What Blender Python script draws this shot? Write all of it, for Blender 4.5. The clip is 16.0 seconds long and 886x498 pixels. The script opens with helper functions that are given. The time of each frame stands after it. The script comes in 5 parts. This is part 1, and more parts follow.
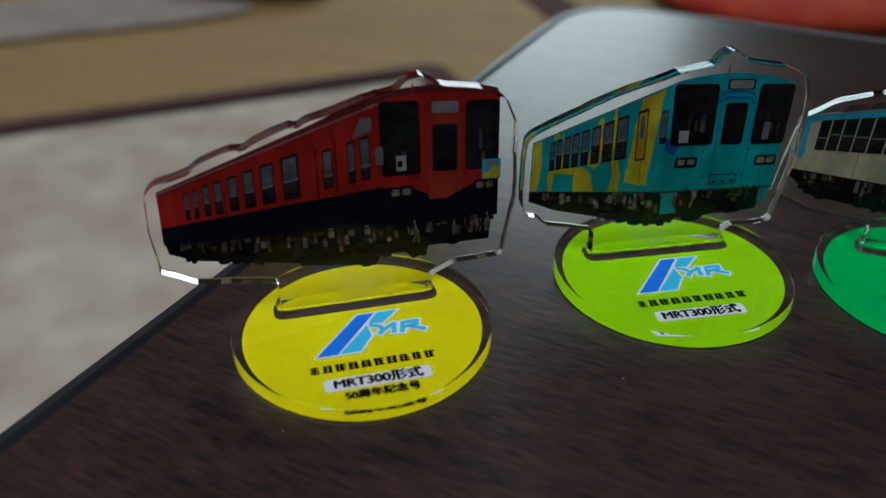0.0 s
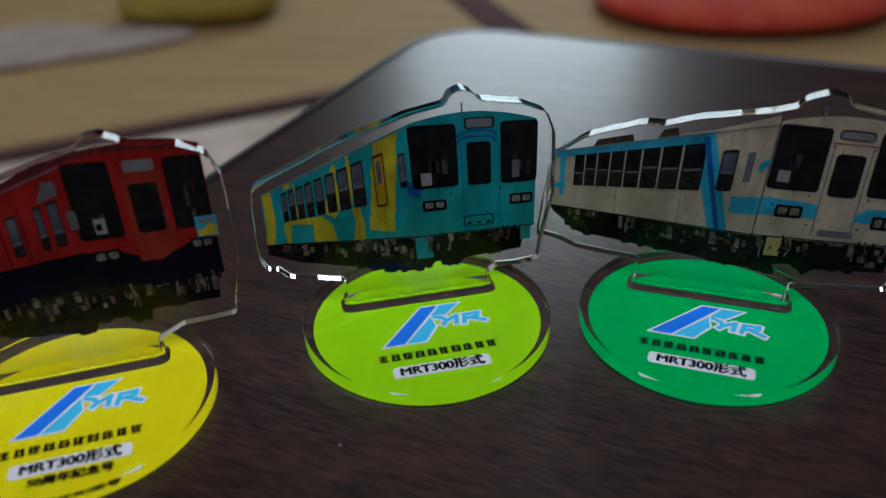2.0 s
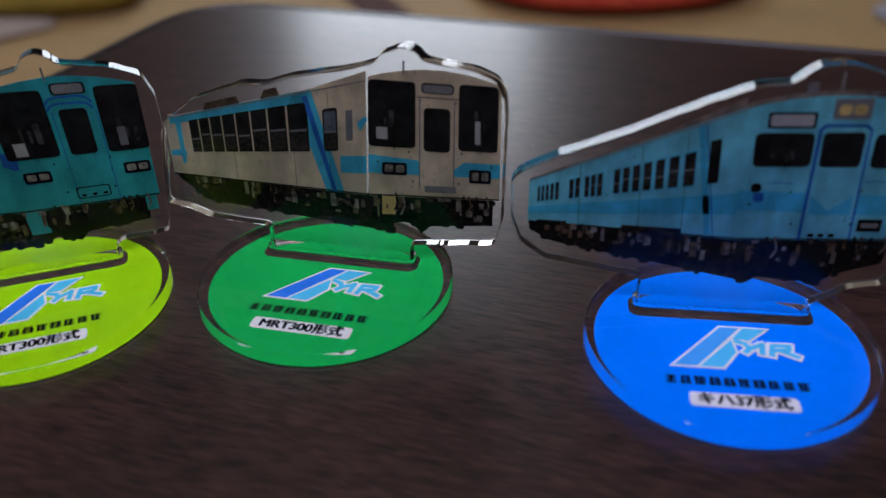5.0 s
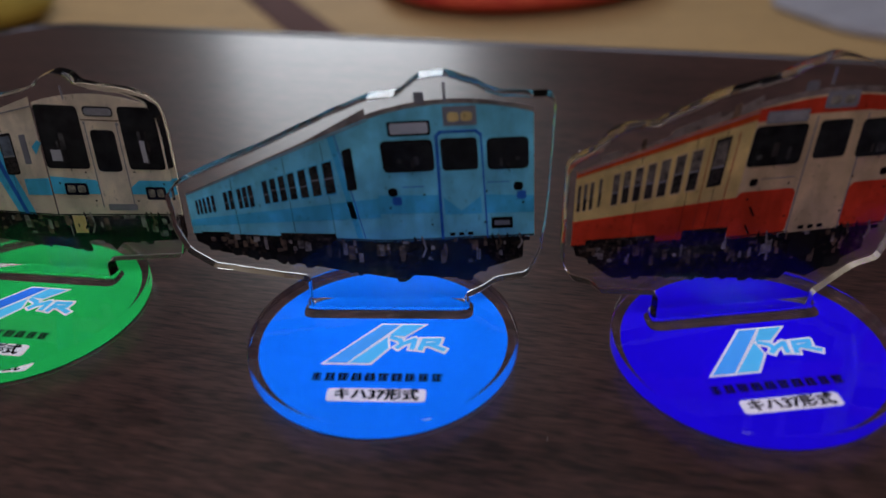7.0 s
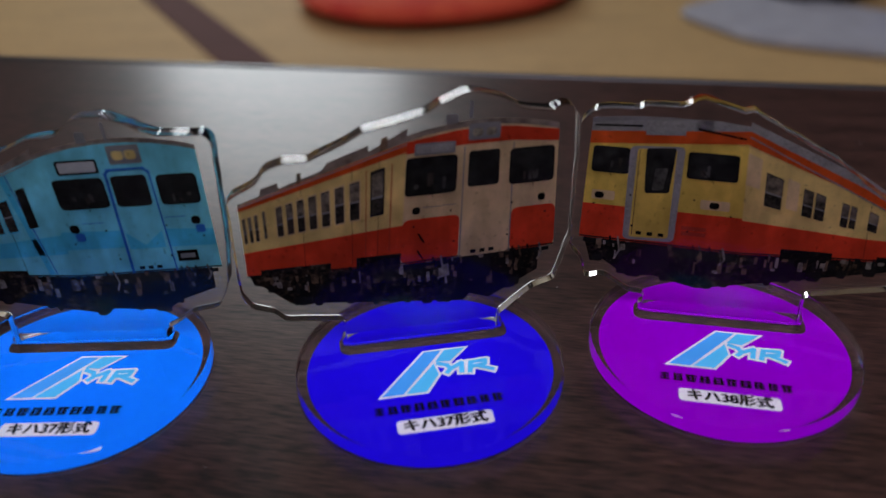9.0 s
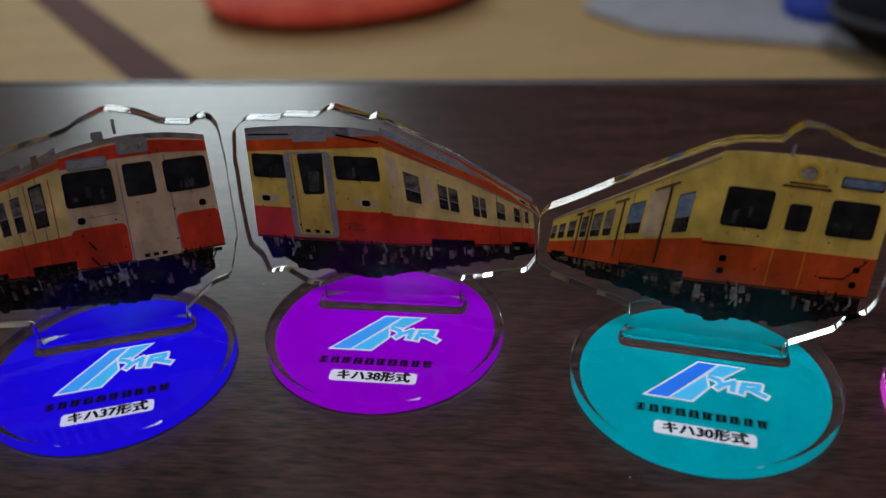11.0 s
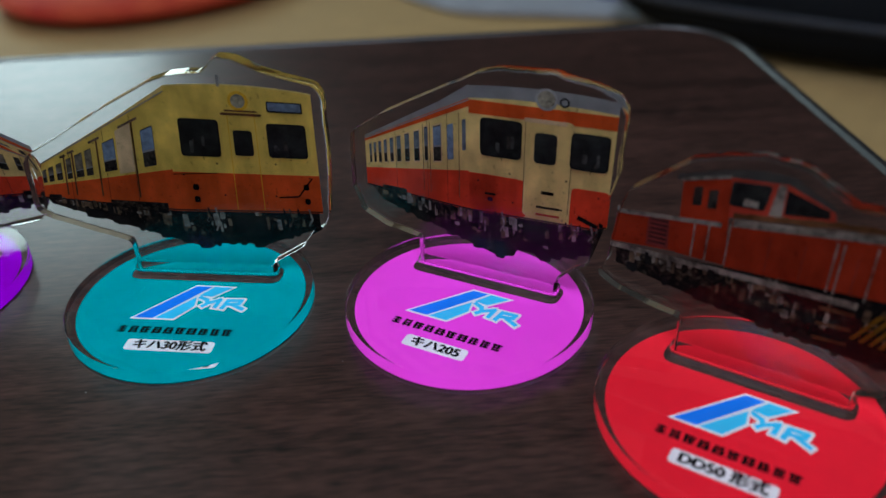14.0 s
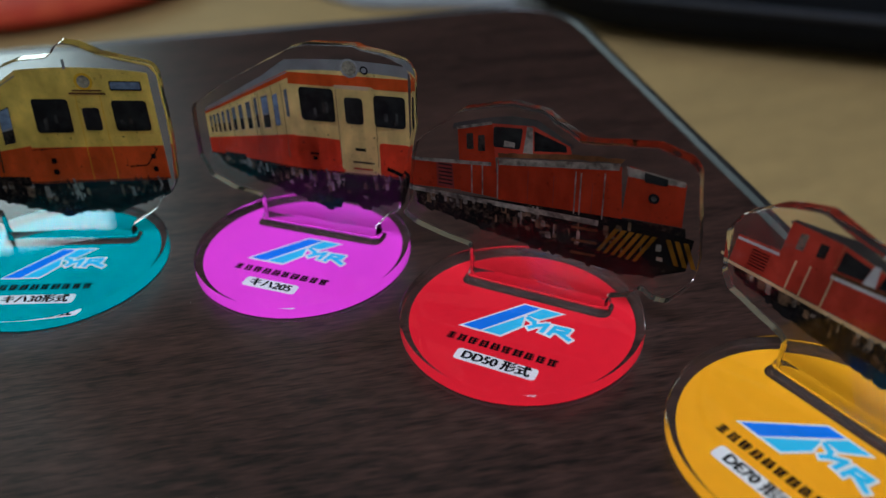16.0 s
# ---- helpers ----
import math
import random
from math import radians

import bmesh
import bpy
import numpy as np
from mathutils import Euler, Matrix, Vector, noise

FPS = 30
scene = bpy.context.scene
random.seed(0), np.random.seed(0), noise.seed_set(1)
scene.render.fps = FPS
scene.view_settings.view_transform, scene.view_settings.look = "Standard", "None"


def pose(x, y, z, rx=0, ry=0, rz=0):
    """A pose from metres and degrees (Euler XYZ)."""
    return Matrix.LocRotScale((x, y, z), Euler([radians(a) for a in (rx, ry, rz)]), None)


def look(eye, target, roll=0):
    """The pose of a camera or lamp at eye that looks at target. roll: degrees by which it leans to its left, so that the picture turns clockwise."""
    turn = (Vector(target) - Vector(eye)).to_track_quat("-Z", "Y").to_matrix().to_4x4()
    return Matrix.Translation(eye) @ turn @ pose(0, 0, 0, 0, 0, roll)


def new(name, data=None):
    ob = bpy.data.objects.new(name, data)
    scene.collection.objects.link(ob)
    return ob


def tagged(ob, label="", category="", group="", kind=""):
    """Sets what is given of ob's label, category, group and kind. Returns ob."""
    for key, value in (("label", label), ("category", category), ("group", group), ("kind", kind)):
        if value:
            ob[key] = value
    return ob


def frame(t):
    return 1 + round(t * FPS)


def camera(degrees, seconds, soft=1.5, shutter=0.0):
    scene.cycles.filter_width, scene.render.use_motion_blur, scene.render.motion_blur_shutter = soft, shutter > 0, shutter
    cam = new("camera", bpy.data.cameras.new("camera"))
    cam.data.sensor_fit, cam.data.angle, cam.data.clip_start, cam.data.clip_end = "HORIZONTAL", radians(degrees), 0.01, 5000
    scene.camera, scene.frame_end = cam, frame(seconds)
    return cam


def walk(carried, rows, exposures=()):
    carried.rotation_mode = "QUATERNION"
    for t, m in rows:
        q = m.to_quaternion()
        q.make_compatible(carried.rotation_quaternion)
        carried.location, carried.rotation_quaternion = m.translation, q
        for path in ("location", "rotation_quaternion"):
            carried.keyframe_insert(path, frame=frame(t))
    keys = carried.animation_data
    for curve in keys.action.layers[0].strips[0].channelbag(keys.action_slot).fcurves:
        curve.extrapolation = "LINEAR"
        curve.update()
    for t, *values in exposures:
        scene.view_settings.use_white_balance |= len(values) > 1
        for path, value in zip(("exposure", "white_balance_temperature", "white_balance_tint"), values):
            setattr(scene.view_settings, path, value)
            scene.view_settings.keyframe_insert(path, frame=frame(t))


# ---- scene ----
# ---- camera ----
cam = camera(56.81, 16.0, soft=1.5)
cam.data.dof.use_dof = True
cam.data.dof.focus_distance = 0.14
cam.data.dof.aperture_fstop = 13.0
walk(cam, [
    (0, pose(0.02023, -0.03167, 0.08410, 57.85, 0.01, 16.26)),
    (0.5, pose(0.02368, -0.02993, 0.08214, 58.04, 0.56, 16.30)),
    (1, pose(0.03353, -0.02370, 0.08517, 58.37, 0.94, 15.88)),
    (1.5, pose(0.04702, -0.01533, 0.08487, 58.41, 1.32, 14.75)),
    (2, pose(0.05715, -0.01150, 0.08538, 58.72, 1.66, 13.59)),
    (2.5, pose(0.06405, -0.00861, 0.08071, 58.80, 1.52, 12.72)),
    (3, pose(0.07127, -0.00612, 0.07783, 59.03, 1.78, 12.12)),
    (3.2, pose(0.07616, -0.00480, 0.07799, 59.29, 1.46, 12.64)),
    (5.3, pose(0.11224, -0.00164, 0.08042, 57.53, 1.06, 6.42)),
    (5.5, pose(0.11645, -0.00175, 0.08125, 57.59, 1.07, 5.93)),
    (6, pose(0.12860, -0.00303, 0.08176, 57.66, 1.28, 4.82)),
    (6.5, pose(0.14144, -0.00221, 0.08110, 57.68, 1.72, 3.98)),
    (7, pose(0.15241, -0.00240, 0.08244, 57.67, 1.85, 3.07)),
    (7.5, pose(0.16331, -0.00278, 0.08258, 58.23, 1.85, 2.02)),
    (8, pose(0.17247, -0.00363, 0.08227, 58.59, 2.01, 1.45)),
    (8.5, pose(0.18410, -0.00368, 0.08362, 58.57, 1.87, 0.42)),
    (9, pose(0.19464, -0.00364, 0.08604, 58.29, 1.50, -0.64)),
    (9.5, pose(0.21007, -0.00574, 0.08519, 58.47, 1.05, -2.02)),
    (9.7, pose(0.21672, -0.00724, 0.08424, 58.86, 1.46, -2.28)),
    (11.8, pose(0.24987, -0.02279, 0.09451, 57.57, 1.75, -7.28)),
    (12, pose(0.25263, -0.02437, 0.09436, 57.60, 1.56, -7.80)),
    (12.5, pose(0.26946, -0.02871, 0.08889, 57.54, 1.57, -9.19)),
    (13, pose(0.28770, -0.03179, 0.08790, 57.63, 1.34, -11.15)),
    (13.5, pose(0.29526, -0.03710, 0.08836, 57.50, 1.54, -12.88)),
    (14, pose(0.30331, -0.04297, 0.08602, 57.01, 1.53, -15.25)),
    (14.5, pose(0.30694, -0.04930, 0.08625, 56.85, 1.55, -17.06)),
    (15, pose(0.30425, -0.05655, 0.08834, 56.59, 1.46, -18.32)),
    (15.5, pose(0.30727, -0.05840, 0.08821, 56.54, 1.46, -19.11)),
    (16, pose(0.31506, -0.07190, 0.09046, 56.48, 1.79, -20.93)),
], [(0, -0.60, 5900, 5), (3, -0.50, 5900, 15), (5.5, -0.36, 6250, 23), (9, -0.22, 6500, 19), (12.5, -0.17, 5950, 4), (16, -0.12, 5750, -3)])

# ---- world and lamps ----
world = bpy.data.worlds.new("world")
scene.world = world
world.use_nodes = True
world.node_tree.nodes["Background"].inputs["Color"].default_value = (0.6, 0.7, 0.9, 1)
world.node_tree.nodes["Background"].inputs["Strength"].default_value = 0.1


def area_lamp(name, m, watts, size, colour, shape="DISK", size_y=None):
    data = bpy.data.lights.new(name, "AREA")
    data.energy, data.shape, data.size, data.color = watts, shape, size, colour
    if size_y:
        data.size_y = size_y
    ob = new(name, data)
    ob.matrix_world = m
    return ob


lamp = bpy.data.lights.new("ceiling_lamp_light", "POINT")
lamp.energy, lamp.shadow_soft_size, lamp.color = 38, 0.2, (0.95, 0.96, 1.15)
new("ceiling_lamp_light", lamp).matrix_world = pose(0.12, 0.0, 1.5)
area_lamp("window_light", look((-0.40, 2.95, 0.95), (-0.40, 0.1, 0.95)), 24, 0.86, (0.88, 0.99, 0.97), "RECTANGLE", 1.28)

# ---- materials ----
CM = 0.01


def material(name, colour, rough=0.5, metal=0.0, vary=0.12, scale=300.0, bump=0.0, second=None, stretch=(1, 1, 1), ior=1.5):
    """A surface with variation at two scales: a fine grain and broad stains."""
    mat = bpy.data.materials.new(name)
    mat.use_nodes = True
    nodes, links = mat.node_tree.nodes, mat.node_tree.links
    shader = nodes["Principled BSDF"]
    shader.inputs["Roughness"].default_value = rough
    shader.inputs["Metallic"].default_value = metal
    shader.inputs["IOR"].default_value = ior
    coords = nodes.new("ShaderNodeTexCoord")
    mapping = nodes.new("ShaderNodeMapping")
    mapping.inputs["Scale"].default_value = stretch
    links.new(coords.outputs["Object"], mapping.inputs["Vector"])
    fine, broad = nodes.new("ShaderNodeTexNoise"), nodes.new("ShaderNodeTexNoise")
    for tex, s, d in ((fine, scale, 4.0), (broad, scale * 0.13, 2.0)):
        tex.inputs["Scale"].default_value, tex.inputs["Detail"].default_value = s, d
        links.new(mapping.outputs["Vector"], tex.inputs["Vector"])
    both = nodes.new("ShaderNodeMath")
    both.operation = "MULTIPLY_ADD"
    both.inputs[1].default_value = 0.6
    links.new(fine.outputs["Fac"], both.inputs[0])
    half = nodes.new("ShaderNodeMath")
    half.operation = "MULTIPLY"
    half.inputs[1].default_value = 0.4
    links.new(broad.outputs["Fac"], half.inputs[0])
    links.new(half.outputs[0], both.inputs[2])
    ramp = nodes.new("ShaderNodeValToRGB")
    ramp.color_ramp.elements[0].position, ramp.color_ramp.elements[1].position = 0.36, 0.64
    low = second or [x * (1 - vary) for x in colour]
    high = colour if second else [min(1, x * (1 + vary)) for x in colour]
    ramp.color_ramp.elements[0].color = (*low, 1)
    ramp.color_ramp.elements[1].color = (*high, 1)
    links.new(both.outputs[0], ramp.inputs["Fac"])
    links.new(ramp.outputs["Color"], shader.inputs["Base Color"])
    if bump:
        node = nodes.new("ShaderNodeBump")
        node.inputs["Strength"].default_value, node.inputs["Distance"].default_value = bump, 0.0005
        links.new(fine.outputs["Fac"], node.inputs["Height"])
        links.new(node.outputs["Normal"], shader.inputs["Normal"])
    return mat


def clear_acrylic(name):
    mat = material(name, (1.0, 1.0, 1.0), 0.0, vary=0.0, scale=60)
    shader = mat.node_tree.nodes["Principled BSDF"]
    shader.inputs["Transmission Weight"].default_value = 1.0
    shader.inputs["IOR"].default_value = 1.45
    shader.inputs["Specular Tint"].default_value = (0.38, 0.38, 0.38, 1)
    return mat


def wood_material(name):
    """Dark walnut foil with long streaks and pores along x."""
    mat = bpy.data.materials.new(name)
    mat.use_nodes = True
    nodes, links = mat.node_tree.nodes, mat.node_tree.links
    shader = nodes["Principled BSDF"]
    coords = nodes.new("ShaderNodeTexCoord")
    out = []
    for stretch, scale, detail in (((34, 190, 34), 1.0, 6.0), ((190, 1000, 190), 1.0, 5.0), ((6, 16, 6), 1.0, 3.0), ((260, 2600, 260), 1.0, 2.0)):
        mapping, tex = nodes.new("ShaderNodeMapping"), nodes.new("ShaderNodeTexNoise")
        mapping.inputs["Scale"].default_value = stretch
        tex.inputs["Scale"].default_value, tex.inputs["Detail"].default_value = scale, detail
        tex.inputs["Distortion"].default_value = 0.4
        links.new(coords.outputs["Object"], mapping.inputs["Vector"])
        links.new(mapping.outputs["Vector"], tex.inputs["Vector"])
        out.append(tex.outputs["Fac"])
    mix = nodes.new("ShaderNodeMix")
    mix.data_type = "FLOAT"
    mix.inputs[0].default_value = 0.62
    links.new(out[0], mix.inputs[2])
    links.new(out[1], mix.inputs[3])
    mix2 = nodes.new("ShaderNodeMix")
    mix2.data_type = "FLOAT"
    mix2.inputs[0].default_value = 0.2
    links.new(mix.outputs[0], mix2.inputs[2])
    links.new(out[2], mix2.inputs[3])
    mix3 = nodes.new("ShaderNodeMix")
    mix3.data_type = "FLOAT"
    mix3.inputs[0].default_value = 0.3
    links.new(mix2.outputs[0], mix3.inputs[2])
    links.new(out[3], mix3.inputs[3])
    ramp = nodes.new("ShaderNodeValToRGB")
    ramp.color_ramp.elements[0].position, ramp.color_ramp.elements[1].position = 0.40, 0.62
    ramp.color_ramp.elements[0].color = (0.008, 0.0048, 0.0046, 1)
    ramp.color_ramp.elements[1].color = (0.066, 0.0315, 0.0255, 1)
    links.new(mix3.outputs[0], ramp.inputs["Fac"])
    links.new(ramp.outputs["Color"], shader.inputs["Base Color"])
    rough = nodes.new("ShaderNodeMapRange")
    rough.inputs[3].default_value, rough.inputs[4].default_value = 0.34, 0.44
    shader.inputs["Specular IOR Level"].default_value = 0.15
    shader.inputs["Coat Weight"].default_value = 0.26
    shader.inputs["Coat Roughness"].default_value = 0.23
    links.new(out[2], rough.inputs[0])
    links.new(rough.outputs[0], shader.inputs["Roughness"])
    bump = nodes.new("ShaderNodeBump")
    bump.inputs["Strength"].default_value, bump.inputs["Distance"].default_value = 0.12, 0.0002
    links.new(out[1], bump.inputs["Height"])
    links.new(bump.outputs["Normal"], shader.inputs["Normal"])
    return mat


def bonded(mat):
    """Ink bonded under acrylic has no gloss of its own."""
    mat.node_tree.nodes["Principled BSDF"].inputs["Specular IOR Level"].default_value = 0.0
    return mat


def ink(name, colour, vary=0.12):
    return bonded(material("ink_" + name, colour, 0.6, vary=vary, scale=480))


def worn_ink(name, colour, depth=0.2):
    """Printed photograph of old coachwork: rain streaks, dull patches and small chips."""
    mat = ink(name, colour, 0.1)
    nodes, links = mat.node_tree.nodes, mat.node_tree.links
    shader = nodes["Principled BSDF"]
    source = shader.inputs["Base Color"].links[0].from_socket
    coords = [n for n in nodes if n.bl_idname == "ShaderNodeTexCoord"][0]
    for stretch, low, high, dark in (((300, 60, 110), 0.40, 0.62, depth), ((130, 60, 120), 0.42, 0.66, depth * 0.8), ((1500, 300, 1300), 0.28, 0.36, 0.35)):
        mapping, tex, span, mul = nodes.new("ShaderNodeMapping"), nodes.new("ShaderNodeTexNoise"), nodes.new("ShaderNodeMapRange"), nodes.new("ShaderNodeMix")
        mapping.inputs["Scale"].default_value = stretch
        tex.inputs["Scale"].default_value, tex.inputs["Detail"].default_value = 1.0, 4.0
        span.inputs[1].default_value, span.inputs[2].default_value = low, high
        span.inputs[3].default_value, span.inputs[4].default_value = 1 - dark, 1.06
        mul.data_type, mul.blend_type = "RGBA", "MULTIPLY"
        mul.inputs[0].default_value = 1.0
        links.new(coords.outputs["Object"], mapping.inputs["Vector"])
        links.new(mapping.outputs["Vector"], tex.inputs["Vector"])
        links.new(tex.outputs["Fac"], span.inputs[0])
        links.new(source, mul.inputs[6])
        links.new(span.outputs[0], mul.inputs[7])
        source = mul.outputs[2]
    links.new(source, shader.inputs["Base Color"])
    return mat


ACRYLIC = clear_acrylic("clear_acrylic")
WOOD = wood_material("dark_walnut")
TRIM = material("black_edge_band", (0.012, 0.012, 0.015), 0.42, scale=400)
BLACK, WHITE = ink("black", (0.006, 0.006, 0.007)), ink("white", (0.8, 0.8, 0.8), 0.03)
LOGO_BLUE, LOGO_CYAN, LOGO_LIGHT = ink("logo_blue", (0.03, 0.2, 0.82), 0.05), ink("logo_cyan", (0.08, 0.55, 0.85), 0.05), ink("logo_light_blue", (0.06, 0.38, 0.85), 0.05)
GLASS_DARK = bonded(material("ink_window", (0.03, 0.031, 0.033), 0.45, scale=420, second=(0.008, 0.008, 0.009)))
GLASS_PALE = bonded(material("ink_window_pale", (0.24, 0.205, 0.17), 0.45, scale=900, second=(0.012, 0.011, 0.011)))


def gear_ink(name):
    """The photograph of axle boxes, pipes and tanks: black with brown and grey patches."""
    mat = bonded(material(name, (0.03, 0.025, 0.02), 0.6, scale=1300))
    ramp = [n for n in mat.node_tree.nodes if n.bl_idname == "ShaderNodeValToRGB"][0].color_ramp
    ramp.elements[0].position, ramp.elements[1].position = 0.50, 0.80
    ramp.elements[0].color, ramp.elements[1].color = (0.006, 0.006, 0.007, 1), (0.20, 0.17, 0.145, 1)
    mid = ramp.elements.new(0.60)
    mid.color = (0.035, 0.024, 0.018, 1)
    return mat


GEAR = gear_ink("ink_running_gear")
GEAR_BROWN = bonded(material("ink_gear_brown", (0.20, 0.13, 0.085), 0.5, scale=900, second=(0.02, 0.015, 0.012)))
GEAR_DARK = bonded(material("ink_gear_dark", (0.012, 0.012, 0.013), 0.5, scale=900))
GEAR_PALE = bonded(material("ink_gear_pale", (0.34, 0.30, 0.27), 0.45, scale=900, second=(0.06, 0.05, 0.045)))
CAB_GREY = bonded(material("ink_cab", (0.12, 0.12, 0.12), 0.5, scale=600, second=(0.015, 0.015, 0.016)))
GREY = ink("grey", (0.22, 0.22, 0.24))
SILVER = ink("silver", (0.5, 0.5, 0.52))
ROOF = bonded(material("ink_roof", (0.30, 0.25, 0.22), 0.6, scale=700, second=(0.13, 0.10, 0.09)))
LENS = bonded(material("ink_lens", (0.42, 0.38, 0.30), 0.5, scale=1500, second=(0.10, 0.09, 0.08)))
PANE_SKY = bonded(material("ink_pane_sky", (0.17, 0.20, 0.25), 0.5, scale=900, second=(0.07, 0.085, 0.11)))
PANE_BLUE = bonded(material("ink_pane_blue", (0.22, 0.30, 0.46), 0.5, scale=900, second=(0.10, 0.13, 0.2)))
PANE_SEAT = bonded(material("ink_pane_seat", (0.06, 0.05, 0.045), 0.5, scale=2200, second=(0.008, 0.008, 0.009)))
SIGN_GREY = bonded(material("ink_sign", (0.34, 0.34, 0.36), 0.5, scale=2600, second=(0.22, 0.22, 0.23)))
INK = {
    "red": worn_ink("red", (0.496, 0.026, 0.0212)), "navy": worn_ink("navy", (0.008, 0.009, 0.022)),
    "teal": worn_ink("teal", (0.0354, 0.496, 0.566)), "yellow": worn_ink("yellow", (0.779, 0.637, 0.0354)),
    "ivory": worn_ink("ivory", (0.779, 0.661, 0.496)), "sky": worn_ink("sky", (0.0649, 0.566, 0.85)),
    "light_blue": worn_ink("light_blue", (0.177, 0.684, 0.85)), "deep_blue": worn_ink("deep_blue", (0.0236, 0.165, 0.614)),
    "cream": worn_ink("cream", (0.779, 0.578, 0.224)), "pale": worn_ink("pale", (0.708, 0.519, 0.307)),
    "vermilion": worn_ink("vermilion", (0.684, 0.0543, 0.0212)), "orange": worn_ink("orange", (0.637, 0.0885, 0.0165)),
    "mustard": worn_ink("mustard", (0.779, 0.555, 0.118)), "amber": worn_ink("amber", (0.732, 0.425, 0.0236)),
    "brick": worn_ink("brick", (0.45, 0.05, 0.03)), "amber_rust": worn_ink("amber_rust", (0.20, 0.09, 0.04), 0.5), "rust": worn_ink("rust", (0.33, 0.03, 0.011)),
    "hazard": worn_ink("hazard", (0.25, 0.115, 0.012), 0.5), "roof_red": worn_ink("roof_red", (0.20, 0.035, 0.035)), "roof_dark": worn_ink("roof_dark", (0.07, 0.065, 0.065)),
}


# ---- mesh helpers ----
def mesh_part(name, bm, mat, parent=None, label="", smooth=False):
    bmesh.ops.recalc_face_normals(bm, faces=bm.faces)
    data = bpy.data.meshes.new(name)
    bm.to_mesh(data)
    bm.free()
    data.materials.append(mat)
    if smooth:
        data.polygons.foreach_set("use_smooth", [True] * len(data.polygons))
    ob = new(name, data)
    ob.parent = parent
    if label:
        ob["label"] = label
    return ob


def rounded(points, radius, steps=4):
    """The closed outline with its corners rounded."""
    out, n = [], len(points)
    for i, b in enumerate(points):
        a, b, c = Vector(points[i - 1]), Vector(b), Vector(points[(i + 1) % n])
        r = min(radius, 0.45 * (a - b).length, 0.45 * (c - b).length)
        p, q = b + (a - b).normalized() * r, b + (c - b).normalized() * r
        for k in range(steps + 1):
            t = k / steps
            out.append(tuple((1 - t) ** 2 * p + 2 * t * (1 - t) * b + t * t * q))
    return out


def circle(cx, cy, r, n=96):
    return [(cx + r * math.cos(2 * math.pi * i / n), cy + r * math.sin(2 * math.pi * i / n)) for i in range(n)]


def grown(points, d):
    """The closed outline moved outwards by d."""
    n = len(points)
    area = sum(points[i - 1][0] * points[i][1] - points[i][0] * points[i - 1][1] for i in range(n))
    side = 1 if area > 0 else -1
    out = []
    for i in range(n):
        a, b, c = Vector(points[i - 1]), Vector(points[i]), Vector(points[(i + 1) % n])
        e, g = (b - a), (c - b)
        normal = Vector((e.y, -e.x)).normalized() + Vector((g.y, -g.x)).normalized()
        normal = normal.normalized() if normal.length > 1e-6 else Vector((e.y, -e.x)).normalized()
        ref = Vector((e.y, -e.x)).normalized()
        k = max(0.5, normal.dot(ref))
        out.append(tuple(b + normal * (side * d / k)))
    return out


def plate(name, loops, low, high, plane, mat, parent=None, label="", chamfer=0.0):
    """A plate between two levels from an outline and holes, in centimetres; plane 'up' lies flat, 'wall' stands on edge."""
    bm = bmesh.new()

    def vert(p, level):
        return bm.verts.new((p[0] * CM, p[1] * CM, level * CM) if plane == "up" else (p[0] * CM, level * CM, p[1] * CM))

    levels = [(low, chamfer), (low + chamfer, 0), (high - chamfer, 0), (high, chamfer)] if chamfer else [(low, 0), (high, 0)]
    caps = [[], []]
    for number, loop in enumerate(loops):
        sign = 1 if number else -1
        rings = []
        for level, inset in levels:
            pts = grown(loop, sign * inset) if inset else loop
            rings.append([vert(p, level) for p in pts])
        for a, b in zip(rings, rings[1:]):
            for i in range(len(a)):
                bm.faces.new((a[i - 1], a[i], b[i], b[i - 1]))
        for cap, ring in ((0, rings[0]), (1, rings[-1])):
            caps[cap].append(ring)
    for cap in caps:
        if len(cap) == 1:
            bm.faces.new(cap[0])
        else:
            edges = [bm.edges.get((ring[i - 1], ring[i])) for ring in cap for i in range(len(ring))]
            bmesh.ops.triangle_fill(bm, use_beauty=True, edges=edges)
    return mesh_part(name, bm, mat, parent, label)


def box(name, lo, hi, mat, parent=None, label="", bevel=0.0):
    bm = bmesh.new()
    bmesh.ops.create_cube(bm, size=1)
    for v in bm.verts:
        v.co = [lo[k] + (v.co[k] + 0.5) * (hi[k] - lo[k]) for k in range(3)]
    if bevel:
        bmesh.ops.bevel(bm, geom=bm.edges[:], offset=bevel, segments=3, affect="EDGES", profile=0.5)
    return mesh_part(name, bm, mat, parent, label)


